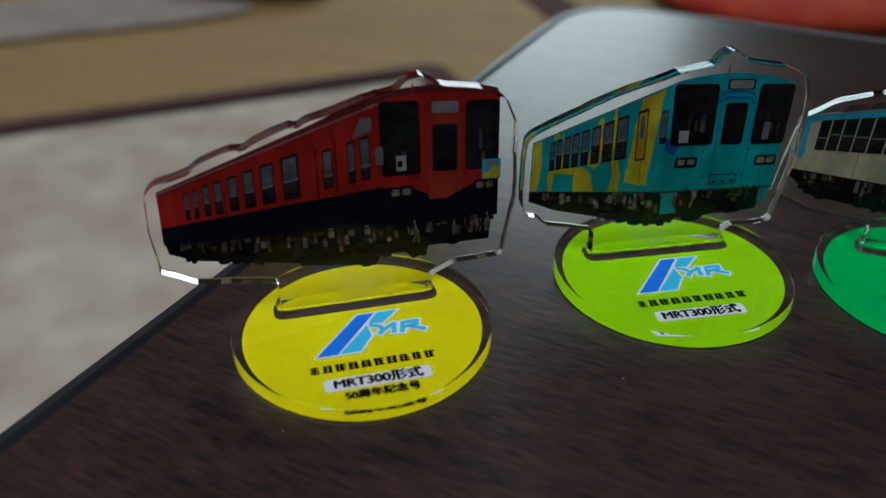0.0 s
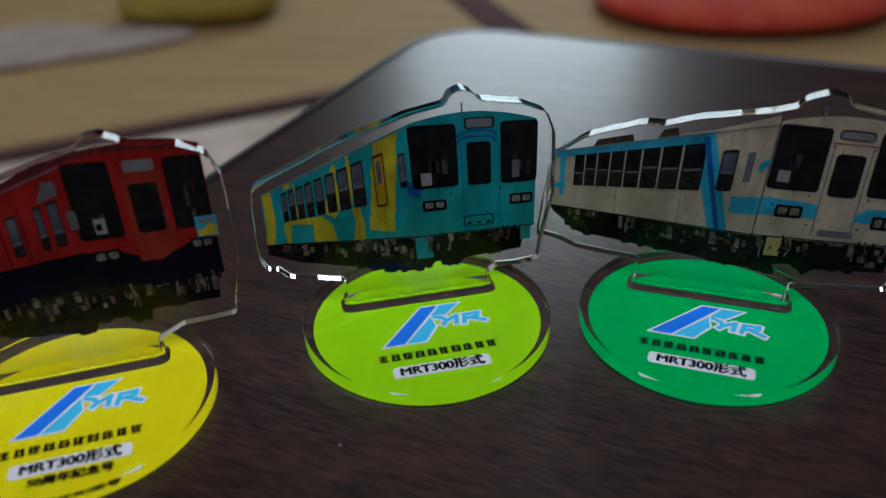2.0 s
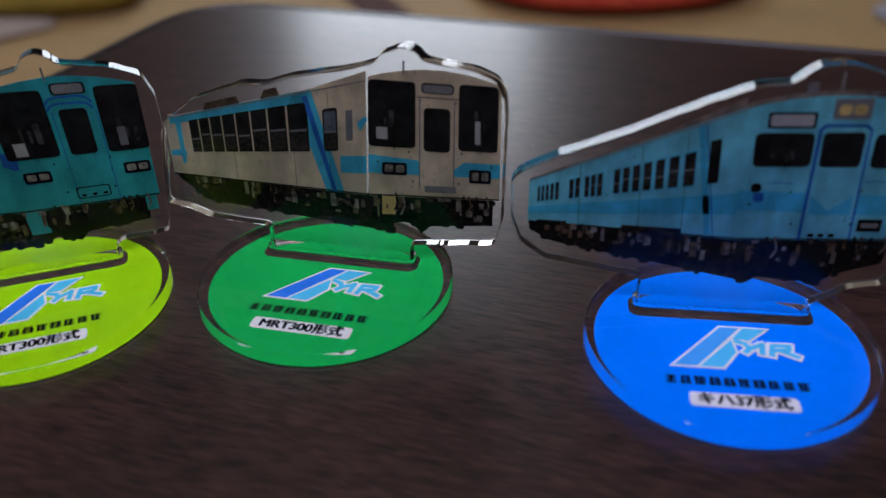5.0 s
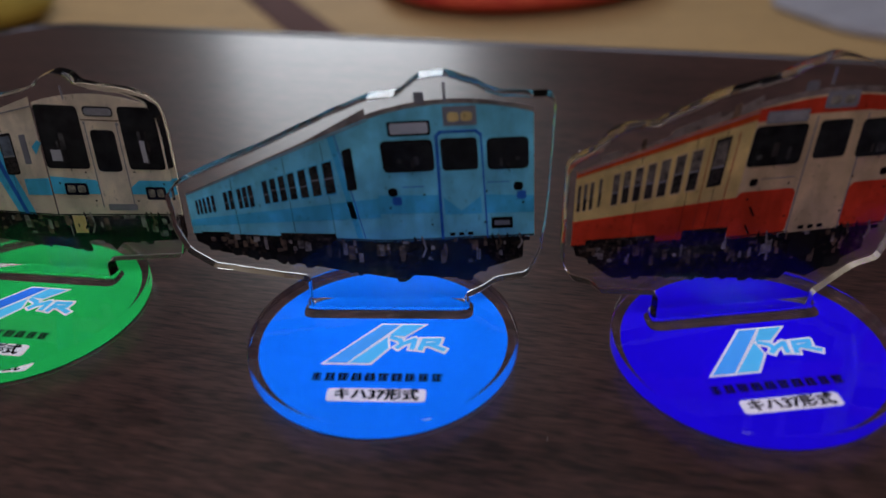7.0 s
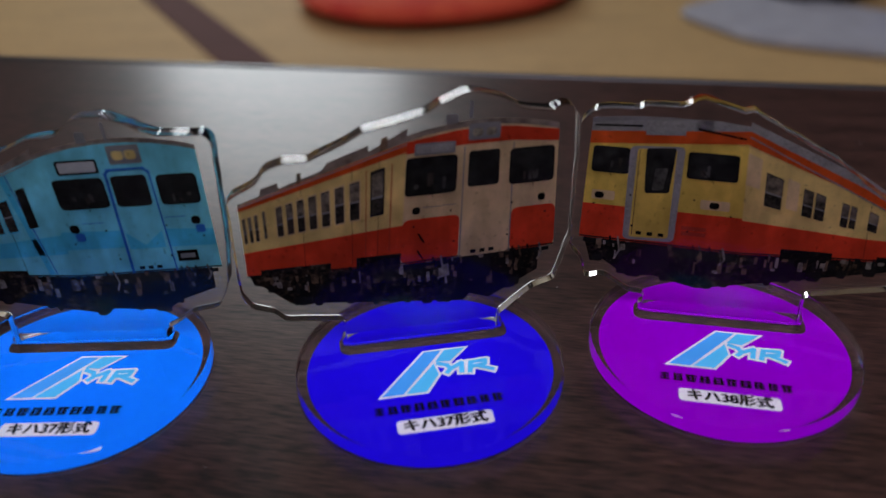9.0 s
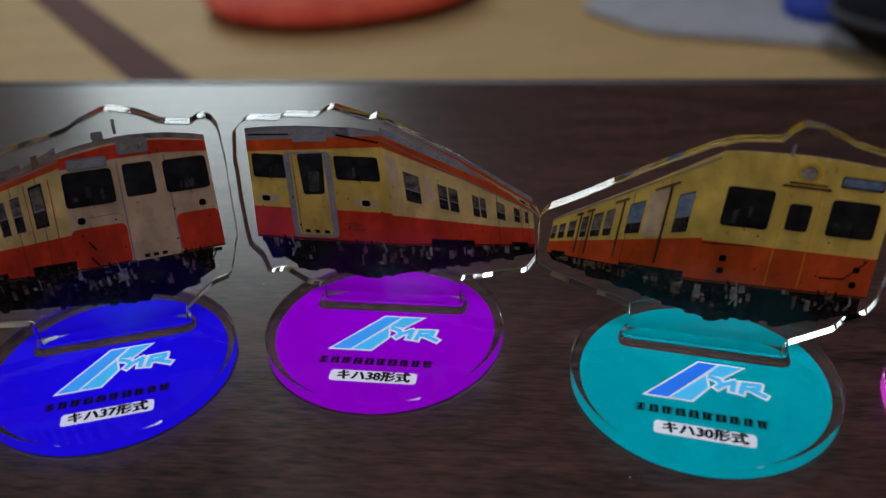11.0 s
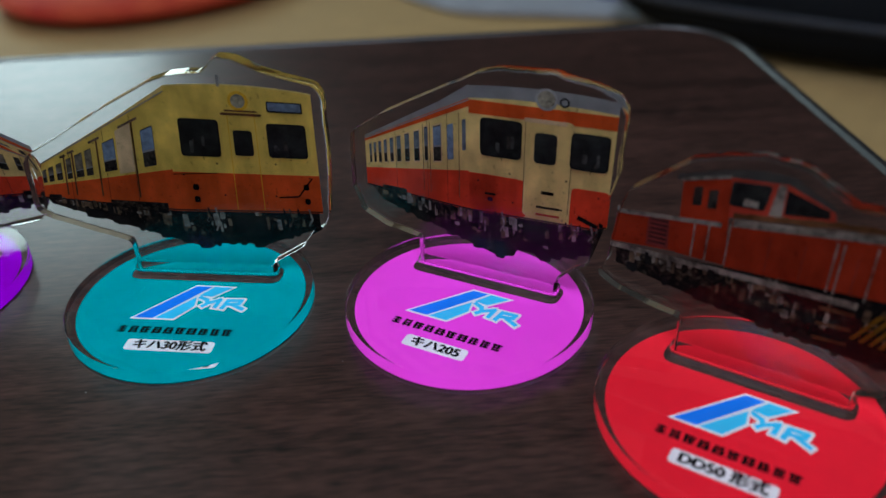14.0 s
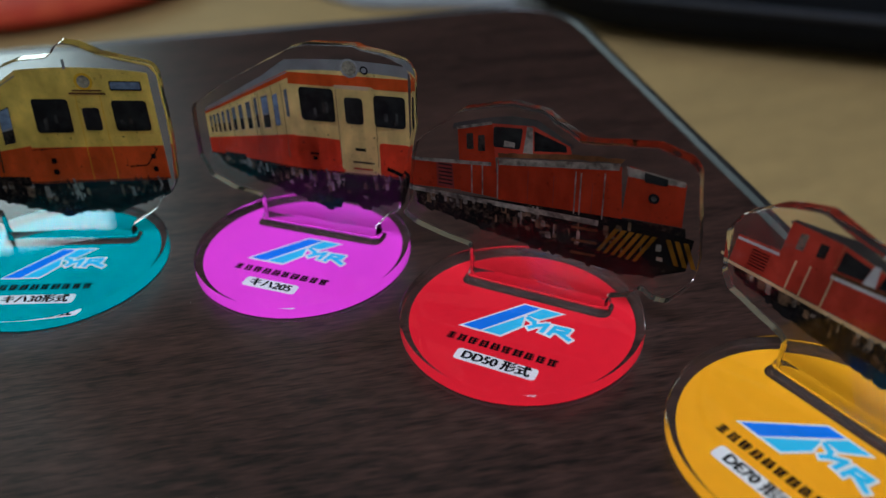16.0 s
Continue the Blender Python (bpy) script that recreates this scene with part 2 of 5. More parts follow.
def lettering(name, text, size, x, y, level, plane, mat, parent):
    """Printed words as a thin mesh, centred at (x, y), of that letter height."""
    curve = bpy.data.curves.new(name, "FONT")
    curve.body, curve.size, curve.align_x, curve.align_y = text, size * CM, "CENTER", "CENTER"
    temp = new(name + "_curve", curve)
    bpy.context.view_layer.update()
    data = bpy.data.meshes.new_from_object(temp.evaluated_get(bpy.context.evaluated_depsgraph_get()))
    bpy.data.objects.remove(temp)
    # a bold face: the outline laid over itself with small shifts
    spots = [(v.co.x, v.co.y) for v in data.vertices]
    faces = [tuple(p.vertices) for p in data.polygons]
    verts, all_faces = [], []
    for k, (dx, dy) in enumerate(((0, 0), (0.014, 0), (-0.014, 0), (0, 0.009), (0, -0.009))):
        all_faces += [tuple(i + len(verts) for i in f) for f in faces]
        verts += [(px + (x + dx) * CM, py + (y + dy) * CM, (level + 0.0006 * k) * CM) for px, py in spots]
    bpy.data.meshes.remove(data)
    data = bpy.data.meshes.new(name)
    data.from_pydata(verts, [], all_faces)
    data.materials.append(mat)
    ob = new(name, data)
    ob.parent = parent
    return ob


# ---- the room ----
# walls and ceiling are unseen; pale ones add bounce, dark ones dim table reflections
PALE_WALL = material("unseen_pale_wall", (0.80, 0.77, 0.72), 0.9, scale=30, vary=0.06, bump=0.1)
DARK_WALL = material("unseen_dark_wall", (0.05, 0.042, 0.036), 0.9, scale=30, vary=0.08, bump=0.1)
CEILING = material("unseen_pale_ceiling", (0.62, 0.55, 0.44), 0.9, scale=20, vary=0.05)
TATAMI = material("tatami_straw", (0.42, 0.285, 0.12), 0.8, scale=40, vary=0.16, bump=0.3, stretch=(1, 8, 1))
FLOOR_Z = -28.0


def slab(name, lo, hi, mat, label, category):
    return tagged(box(name, lo, hi, mat), label, category, kind="structure")


FZ = FLOOR_Z * CM
slab("floor", (-2.2, -1.6, FZ - 0.06), (2.4, 3.0, FZ), TATAMI, "straw coloured tatami floor of the room", "floor")
slab("ceiling", (-2.2, -1.6, 2.12), (2.4, 3.0, 2.2), CEILING, "unseen pale ceiling that bounces light onto the panels", "ceiling")
slab("wall_west", (-2.3, -1.6, FZ), (-2.2, 3.0, 2.12), PALE_WALL, "unseen pale wall that bounces light into the room", "wall")
slab("wall_east", (2.4, -1.6, FZ), (2.5, 3.0, 2.12), DARK_WALL, "unseen wall, dark to dim the tabletop reflection", "wall")
slab("wall_south", (-2.3, -1.7, FZ), (2.5, -1.6, 2.12), PALE_WALL, "unseen pale wall before the table that bounces light onto the panels", "wall")
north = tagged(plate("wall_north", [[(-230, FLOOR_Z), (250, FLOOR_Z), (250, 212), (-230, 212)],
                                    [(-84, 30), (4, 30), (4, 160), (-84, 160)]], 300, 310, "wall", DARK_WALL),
               "unseen wall with a window opening, dark to dim the tabletop reflection", "wall", kind="structure")

# ---- the table ----
TURN = -10.50
BACK, LEFT, RIGHT, FRONT = 27.28, -6.95, 41.72, -8.0
METAL = material("black_metal", (0.02, 0.02, 0.022), 0.4, metal=0.6, scale=200)
table = new("low_table")
table.matrix_world = pose(0, 0, 0, 0, 0, TURN)
tagged(table, "low folding table with dark walnut top and black rim", "table")
edge = rounded([(LEFT, FRONT), (RIGHT, FRONT), (RIGHT, BACK), (LEFT, BACK)], 3.2, 10)
plate("tabletop", [grown(edge, -0.42)], -1.5, 0.0, "up", WOOD, table, "dark walnut grained top", 0.03)
plate("edge_band", [edge, grown(edge, -0.4)], -1.7, 0.02, "up", TRIM, table, "black plastic edge band", 0.12)
for lx, ly in ((LEFT + 5, FRONT + 4), (RIGHT - 5, FRONT + 4), (LEFT + 5, BACK - 4), (RIGHT - 5, BACK - 4)):
    plate("leg", [circle(lx, ly, 0.9, 20)], FLOOR_Z, -1.7, "up", METAL, table, chamfer=0.1)

# ---- things on the floor ----
RUG = material("cream_rug", (0.80, 0.73, 0.62), 0.95, scale=18, second=(0.52, 0.42, 0.32), bump=0.4)
RUG_EDGE = material("brown_rug_border", (0.10, 0.045, 0.04), 0.95, scale=40, bump=0.3)
RED_CLOTH = material("red_orange_cloth", (0.62, 0.09, 0.035), 0.85, scale=22, second=(0.45, 0.02, 0.015), bump=0.3)
BLACK_CLOTH = material("black_nylon", (0.008, 0.009, 0.012), 0.9, ior=1.2, scale=200, bump=0.3)
PALE_CLOTH = material("pale_grey_cloth", (0.33, 0.35, 0.40), 0.9, scale=30, vary=0.12, bump=0.3)
TAN_CLOTH = material("tan_cloth", (0.44, 0.38, 0.33), 0.9, scale=20, vary=0.15, bump=0.3)
OLIVE_CLOTH = material("olive_cloth", (0.34, 0.26, 0.04), 0.9, scale=40, bump=0.3)
BLUE_CLOTH = material("blue_cloth", (0.03, 0.07, 0.45), 0.8, scale=60, bump=0.2)


def lying(name, loop, height, mat, label, category, chamfer=0.4):
    """A soft flat thing on the floor."""
    ob = plate(name, [loop], FLOOR_Z + 0.1, FLOOR_Z + 0.1 + height, "up", mat, None, "", chamfer)
    return tagged(ob, label, category)


def strip_between(a, b, width):
    a, b = Vector(a), Vector(b)
    n = Vector((-(b - a).y, (b - a).x)).normalized() * width / 2
    return [tuple(a - n), tuple(b - n), tuple(b + n), tuple(a + n)]


def pillow(name, centre, rx, ry, h, turn, mat, label, category, square=2.4):
    """A stuffed cushion: a superellipse that swells to the middle, with creases."""
    bm = bmesh.new()
    n, rings = 48, 10
    grid = []
    for j in range(rings + 1):
        k = j / rings
        angle = -math.pi / 2 + math.pi * k
        row = []
        for i in range(n):
            a = 2 * math.pi * i / n
            c, d = math.cos(a), math.sin(a)
            r = (abs(c) ** square + abs(d) ** square) ** (-1 / square) * max(0.02, math.cos(angle)) ** 0.45
            crease = 1 + 0.05 * noise.noise(Vector((c * 2, d * 2, k * 3)))
            row.append(bm.verts.new((rx * r * c * CM, ry * r * d * CM, (h / 2 + h / 2 * math.sin(angle) * crease) * CM)))
        grid.append(row)
    for a, b in zip(grid, grid[1:]):
        for i in range(n):
            bm.faces.new((a[i - 1], a[i], b[i], b[i - 1]))
    bm.faces.new(grid[0]), bm.faces.new(grid[-1])
    ob = mesh_part(name, bm, mat, None, "", True)
    ob.matrix_world = pose(centre[0] * CM, centre[1] * CM, FZ + 0.001, 0, 0, turn)
    return tagged(ob, label, category)


rug = new("rug")
rug.matrix_world = pose(-0.27, 0.945, FZ, 0, 0, 38)
tagged(rug, "cream mottled rug with a dark brown border", "rug")
rug_edge = rounded([(-150, -150), (0, -150), (0, 0), (-150, 0)], 3, 4)
plate("rug_field", [grown(rug_edge, -5)], 0.1, 0.9, "up", RUG, rug, "cream mottled pile", 0.2)
plate("border", [rug_edge, grown(rug_edge, -5.05)], 0.1, 0.8, "up", RUG_EDGE, rug, "dark brown woven border", 0.1)
tagged(plate("tatami_border", [strip_between((2, 93), (-42, 168), 6.5)], FLOOR_Z, FLOOR_Z + 0.3, "up", RUG_EDGE), "dark brown cloth border of the tatami", "tatami border", kind="structure")
pillow("floor_cushion", (19, 139), 23, 20, 5, 12, RED_CLOTH, "red and orange round floor cushion on the tatami", "cushion", 2.2)
bag = pillow("bag", (112.5, 75.5), 38, 15, 13, -45, BLACK_CLOTH, "black soft bag lying on the tatami", "bag", 4)
PIPING = material("navy_piping", (0.02, 0.024, 0.04), 0.6, scale=200)


def piping(parent, rx, ry, level, radius, square):
    """A round cord sewn round the widest part of a bag."""
    bm, n, m = bmesh.new(), 64, 8
    rings = []
    for i in range(n):
        c, d = math.cos(2 * math.pi * i / n), math.sin(2 * math.pi * i / n)
        r = (abs(c) ** square + abs(d) ** square) ** (-1 / square)
        out = Vector((c, d, 0)).normalized()
        rings.append([bm.verts.new((Vector((rx * r * c, ry * r * d, level)) + radius * (math.cos(2 * math.pi * k / m) * out + math.sin(2 * math.pi * k / m) * Vector((0, 0, 1)))) * CM) for k in range(m)])
    for i in range(n):
        for k in range(m):
            bm.faces.new((rings[i - 1][k - 1], rings[i][k - 1], rings[i][k], rings[i - 1][k]))
    return mesh_part("piping", bm, PIPING, parent, "dark navy corded seam", True)


piping(bag, 38, 15, 6.5, 0.5, 4)
lying("folded_cloth", rounded([(55, 125), (62, 110), (84, 99), (102.5, 78.5), (115, 63), (124, 72), (95, 112), (70, 135)], 4, 3), 1.2, PALE_CLOTH, "pale grey cloth spread under the bag", "cloth")
pillow("pouch", (89, 111), 7, 5, 7, 20, BLUE_CLOTH, "small blue cloth pouch beside the bag", "pouch", 3)
pillow("purse", (79, 134), 9, 8, 6, 10, BLACK_CLOTH, "small black purse on the pale cloth", "purse", 3)
lying("towel", rounded([(-125, 75), (-98, 78), (-66, 103), (-60, 112), (-90, 112)], 4, 3), 1.0, TAN_CLOTH, "pale tan towel spread beyond the rug", "towel")
pillow("seat_cushion", (-66, 122), 13, 9, 6, 20, OLIVE_CLOTH, "olive yellow cushion on the tatami", "cushion", 3)

# ---- acrylic stands ----
SLOT_Y = 0.82
THICK = 0.28
DROP = 0.06
BASE_R, PRINT_R = 2.11, 1.95


def square_to(quad):
    """Maps (u, v) of a face, 0 to 1, into its foreshortened picture; quad: lower left, lower right, upper right, upper left."""
    rows, rhs = [], []
    for (u, v), (x, y) in zip(((0, 0), (1, 0), (1, 1), (0, 1)), quad):
        rows += [[u, v, 1, 0, 0, 0, -x * u, -x * v], [0, 0, 0, u, v, 1, -y * u, -y * v]]
        rhs += [x, y]
    h = np.linalg.solve(np.array(rows, float), np.array(rhs, float))

    def to(u, v):
        w = h[6] * u + h[7] * v + 1
        return ((h[0] * u + h[1] * v + h[2]) / w, (h[3] * u + h[4] * v + h[5]) / w)
    return to


def rect(to, u0, u1, v0, v1, radius=0.0):
    pts = [to(u, v) for u, v in ((u0, v0), (u1, v0), (u1, v1), (u0, v1))]
    return rounded(pts, radius, 3) if radius else pts


def printed(name, loop, layer, mat, parent, label=""):
    """One flat area of the picture printed inside the back of the upright panel."""
    level = SLOT_Y + 0.125 - 0.004 * layer
    loop = [(px, py - DROP) for px, py in loop]
    return plate(name, [loop], level, level + 0.003, "wall", mat, parent, label)


def underframe(panel, points, seed, mat=None):
    """Running gear under the car: one dark area with axle boxes, pipes and wheels on it."""
    printed("underframe", points, 0, GEAR, panel, "dark printed running gear")
    rng = random.Random(seed)
    xs = [p[0] for p in points]
    for _ in range(90):
        x = rng.uniform(min(xs) + 0.2, max(xs) - 0.3)
        crossing = []
        for i in range(len(points)):
            (x0, y0), (x1, y1) = points[i - 1], points[i]
            if (x0 - x) * (x1 - x) < 0:
                crossing.append(y0 + (y1 - y0) * (x - x0) / (x1 - x0))
        if len(crossing) < 2:
            continue
        lo, hi = min(crossing), max(crossing)
        if _ % 5 == 0 and hi - lo > 0.2:
            w, d = rng.uniform(0.08, 0.2), rng.uniform(0.02, 0.06)
            printed("axle_box", rounded([(x - w / 2, lo - d), (x + w / 2, lo - d), (x + w / 2, lo + 0.12), (x - w / 2, lo + 0.12)], 0.05, 3), 0.4 + 0.01 * _, GEAR_DARK, panel)
        if hi - lo < 0.15:
            continue
        w, h = rng.uniform(0.02, 0.11), rng.uniform(0.04, 0.26)
        y = rng.uniform(lo + 0.3 * (hi - lo), hi - 0.05 - h * 0.5)
        h = min(h, hi - y - 0.02)
        if h < 0.03:
            continue
        printed("gear_box", rounded([(x, y), (x + w, y + rng.uniform(-0.02, 0.02)), (x + w * 0.9, y + h), (x, y + h)], 0.015, 2),
                1 + 0.02 * _, rng.choice((GEAR_PALE, GEAR_PALE, GEAR_BROWN, GEAR_BROWN, GEAR_BROWN, GEAR_DARK, GEAR_DARK)), panel)


def wavy(loop, seed):
    """The cut edge wanders a little, as a laser leaves it."""
    out = []
    for i, (x, y) in enumerate(loop):
        a, b = Vector((x, y)), Vector(loop[(i + 1) % len(loop)])
        steps = max(1, int((b - a).length / 0.16))
        for k in range(steps):
            p = a.lerp(b, k / steps)
            n = Vector((-(b - a).y, (b - a).x)).normalized()
            d = 0.016 * noise.noise(Vector((p.x * 4.3, p.y * 4.3, seed))) if p.y > 0.5 else 0.0
            out.append(tuple(p + n * d))
    return out


def acrylic_stand(x, y, turn, tint, outline, label, words, pill, draw, extra=None, pale_emblem=False):
    """A clear stand: a round base with a printed disc, and an upright cut-out panel with a railcar printed on it."""
    stand = new("acrylic_stand")
    stand.matrix_world = pose(x * CM, y * CM, 0, 0, 0, turn)
    tagged(stand, label, "acrylic stand", "row of railcar stands")
    slot = rounded([(-1.34, SLOT_Y - 0.20), (1.34, SLOT_Y - 0.20), (1.34, SLOT_Y + 0.17), (-1.34, SLOT_Y + 0.17)], 0.17, 5)
    base = plate("base", [circle(0, 0, BASE_R, 128), slot], -0.003, 0.33, "up", ACRYLIC, stand, "clear round acrylic base", 0.012)
    base.visible_shadow = False
    plate("tinted_print", [circle(0, 0, PRINT_R, 96), rounded([(-1.40, SLOT_Y - 0.32), (1.40, SLOT_Y - 0.32), (1.40, SLOT_Y + 0.21), (-1.40, SLOT_Y + 0.21)], 0.2, 5)], 0.014, 0.018, "up", tint, base, "plain coloured printed disc")

    def flat(name, loop, layer, mat, text=""):
        level = 0.020 + 0.004 * layer
        loop = [(px, py - 0.03) for px, py in loop]
        return plate(name, [loop], level, level + 0.003, "up", mat, base, text)

    # emblem: a slanted double stroke with a cranked ribbon beside it
    stroke = [(-0.83, -0.58), (-0.50, -0.58), (0.23, 0.36), (-0.05, 0.36)]
    lower = [(-0.46, -0.58), (-0.14, -0.58), (0.10, -0.22), (0.06, 0.05)]
    flag = [(0.09, 0.09), (0.33, 0.07), (0.62, 0.36), (0.28, 0.36)]
    ribbon = []
    for way in (((0.13, 0.04), (0.26, -0.02), (0.31, -0.12), (0.24, -0.2)), ((0.31, -0.12), (0.50, -0.01), (0.47, -0.22)),
                ((0.60, -0.24), (0.65, -0.02), (0.88, -0.01), (0.86, -0.10), (0.68, -0.13)), ((0.74, -0.13), (0.96, -0.25))):
        for a, b in zip(way, way[1:]):
            reach = 0.03 * (Vector(b) - Vector(a)).normalized()
            ribbon.append(strip_between(Vector(a) - reach, Vector(b) + reach, 0.08))
    for k, loop in enumerate([stroke, lower, flag] + ribbon):
        flat("emblem_outline", grown(loop, 0.04), 0.1 * k, WHITE, "white outline of the emblem")
    for k, (name, loop, mat) in enumerate([("emblem_stroke", stroke, LOGO_LIGHT if pale_emblem else LOGO_BLUE), ("emblem_stroke", lower, LOGO_CYAN), ("emblem_flag", flag, LOGO_CYAN)] + [("emblem_ribbon", loop, LOGO_CYAN) for loop in ribbon]):
        flat(name, loop, 2.4 + 0.12 * k, mat)
    # the maker's line as plain bars, one narrow bundle for each character
    rng = random.Random(4)
    for i in range(10):
        cx = -0.9 + 0.2 * i
        for dy in (0.058, 0.0, -0.058):
            w = rng.uniform(0.06, 0.088)
            flat("text_bar", [(cx - w, -0.908 + dy), (cx + w, -0.908 + dy), (cx + w, -0.87 + dy), (cx - w, -0.87 + dy)], 0, BLACK)
        for dx in rng.choice(((0.0,), (-0.045, 0.045), (-0.05, 0.02))):
            flat("text_bar", [(cx + dx - 0.02, -0.975), (cx + dx + 0.02, -0.975), (cx + dx + 0.02, -0.80), (cx + dx - 0.02, -0.80)], 0.3, BLACK)
    flat("name_plate", rounded([(pill[0], -1.41), (pill[1], -1.41), (pill[1], -1.135), (pill[0], -1.135)], 0.07), 0, WHITE, "white rounded name field")
    lettering("name_lettering", words, 0.25, 0.5 * (pill[0] + pill[1]), -1.302, 0.0248, "up", BLACK, base)
    if extra:
        lettering("second_line", extra, 0.19, 0.05, -1.59, 0.0248, "up", BLACK, base)
    # upright
    whole = wavy(rounded([(-1.27, 0.03)] + [(1.27, 0.03)] + [(px, py - DROP) for px, py in outline], 0.09, 4), turn)
    panel = plate("panel", [whole], SLOT_Y - THICK / 2, SLOT_Y + THICK / 2, "wall", ACRYLIC, stand, "clear cut-out acrylic panel with a printed railcar", 0.012)
    panel.visible_shadow = False
    draw(panel)
    return stand


def car_faces(panel, side, front, side_mat, front_mat, arch=0.07, roof=None, roof_rise=0.0):
    """The long side and the end of a car in perspective; returns the two maps."""
    s, f = square_to(side), square_to(front)
    printed("car_side", [s(u, v) for u, v in ((0, 0), (1, 0), (1, 1), (0.5, 1), (0, 1))], 1, side_mat, panel)
    top = [(u, 1 + arch * math.sin(math.pi * u) ** 0.8) for u in (1, 0.97, 0.9, 0.75, 0.6, 0.5, 0.4, 0.25, 0.1, 0.03, 0)]
    printed("car_end", [f(0, 0), f(1, 0)] + [f(u, v) for u, v in top], 1, front_mat, panel)
    # shadow under the eaves, put into the print as a thin grey line
    line(panel, "eaves_shadow", s, (0, 0.985), (1, 0.985), 0.02, GREY, 2.5)
    line(panel, "sill_line", s, (0, 0.01), (1, 0.01), 0.025, GEAR_DARK, 2.5)
    line(panel, "sill_line", f, (0, 0.01), (1, 0.01), 0.025, GEAR_DARK, 2.5)
    for u in (0.5, 0.78, 0.9):
        line(panel, "panel_seam", s, (u, 0.03), (u, 0.95), 0.007, GEAR_DARK, 2.2)
    # headstock, coupler, hoses and rivets
    line(panel, "headstock", f, (0.03, -0.025), (0.97, -0.025), 0.07, GEAR_DARK, 1.6)
    printed("coupler", rounded([f(0.42, -0.2), f(0.58, -0.2), f(0.58, -0.03), f(0.42, -0.03)], 0.08, 3), 3.2, GEAR_DARK, panel)
    for u, drop, mat in ((0.2, 0.12, BLACK), (0.25, 0.16, GEAR_PALE), (0.72, 0.17, BLACK), (0.76, 0.12, GEAR_BROWN), (0.82, 0.16, BLACK), (0.9, 0.11, GEAR_PALE)):
        line(panel, "hose", f, (u, 0.035), (u + 0.02, -0.5 * drop), 0.03, mat, 5)
        line(panel, "hose", f, (u + 0.02, -0.5 * drop), (u - 0.01, -drop), 0.03, mat, 5.2)
    for u, v in ((0.07, 0.3), (0.33, 0.14), (0.68, 0.14), (0.93, 0.3), (0.3, 0.4), (0.7, 0.41)):
        printed("rivet", circle(*f(u, v), 0.018, 8), 4.5, GEAR_DARK, panel)
    if roof:
        rise = [(0, 1.0), (1, 1.0), (1, 1.0 + arch * 0.5 + roof_rise), (0.85, 1.0 + roof_rise * 0.8), (0, 1.0 + roof_rise * 0.5)]
        printed("roof", [s(u, v) for u, v in rise], 0, roof, panel)
        printed("roof", [f(u, v + roof_rise if k not in (0, 1) else v) for k, (u, v) in enumerate([(0, 0.98), (1, 0.98)] + top)], 0, roof, panel)
    return s, f


def pane(panel, to, u0, u1, v0, v1, upper=None, split=0.5, radius=0.015, edge=None):
    """A side window: a thin rubber edge, dark seats below and the lighter sash above."""
    w, h = u1 - u0, v1 - v0
    area(panel, "window_frame", to, u0 - 0.09 * w, u1 + 0.09 * w, v0 - 0.04 * h, v1 + 0.04 * h, edge or GEAR_DARK, 2.6, radius)
    area(panel, "window", to, u0, u1, v0, v1, PANE_SEAT, 3, radius)
    m = v0 + split * h
    area(panel, "upper_sash", to, u0 + 0.03 * w, u1 - 0.03 * w, m, v1 - 0.03 * h, upper or PANE_SKY, 3.4, radius * 0.6)
    area(panel, "sash_bar", to, u0, u1, m - 0.02 * h, m + 0.03 * h, GREY, 4)


def windows(panel, to, n, u0, u1, v0, v1, share=0.72, upper=None, radius=0.015, edge=None):
    """A row of n windows evenly spaced along a side."""
    step = (u1 - u0) / n
    for i in range(n):
        a = u0 + i * step + step * (1 - share) / 2
        pane(panel, to, a, a + step * share, v0, v1, upper, 0.46 + 0.06 * ((i * 3) % 4 - 1.5) / 1.5, radius, edge)


def ragged(points, seed, amount=0.035):
    """A brushed, uneven edge for a painted patch."""
    out = []
    for i, a in enumerate(points):
        a, b = Vector(a), Vector(points[(i + 1) % len(points)])
        n = max(2, int((b - a).length / 0.07))
        across = Vector((-(b - a).y, (b - a).x)).normalized()
        for k in range(n):
            p = a.lerp(b, k / n)
            out.append(tuple(p + across * amount * noise.noise(Vector((p.x * 7, p.y * 7, seed)))))
    return out


def area(panel, name, to, u0, u1, v0, v1, mat, layer=2, radius=0.0, label=""):
    return printed(name, rect(to, u0, u1, v0, v1, radius), layer, mat, panel, label)


def line(panel, name, to, a, b, width, mat, layer=3):
    p, q = Vector(to(*a)), Vector(to(*b))
    n = Vector((-(q - p).y, (q - p).x)).normalized() * width / 2
    return printed(name, [tuple(p - n), tuple(q - n), tuple(q + n), tuple(p + n)], layer, mat, panel)


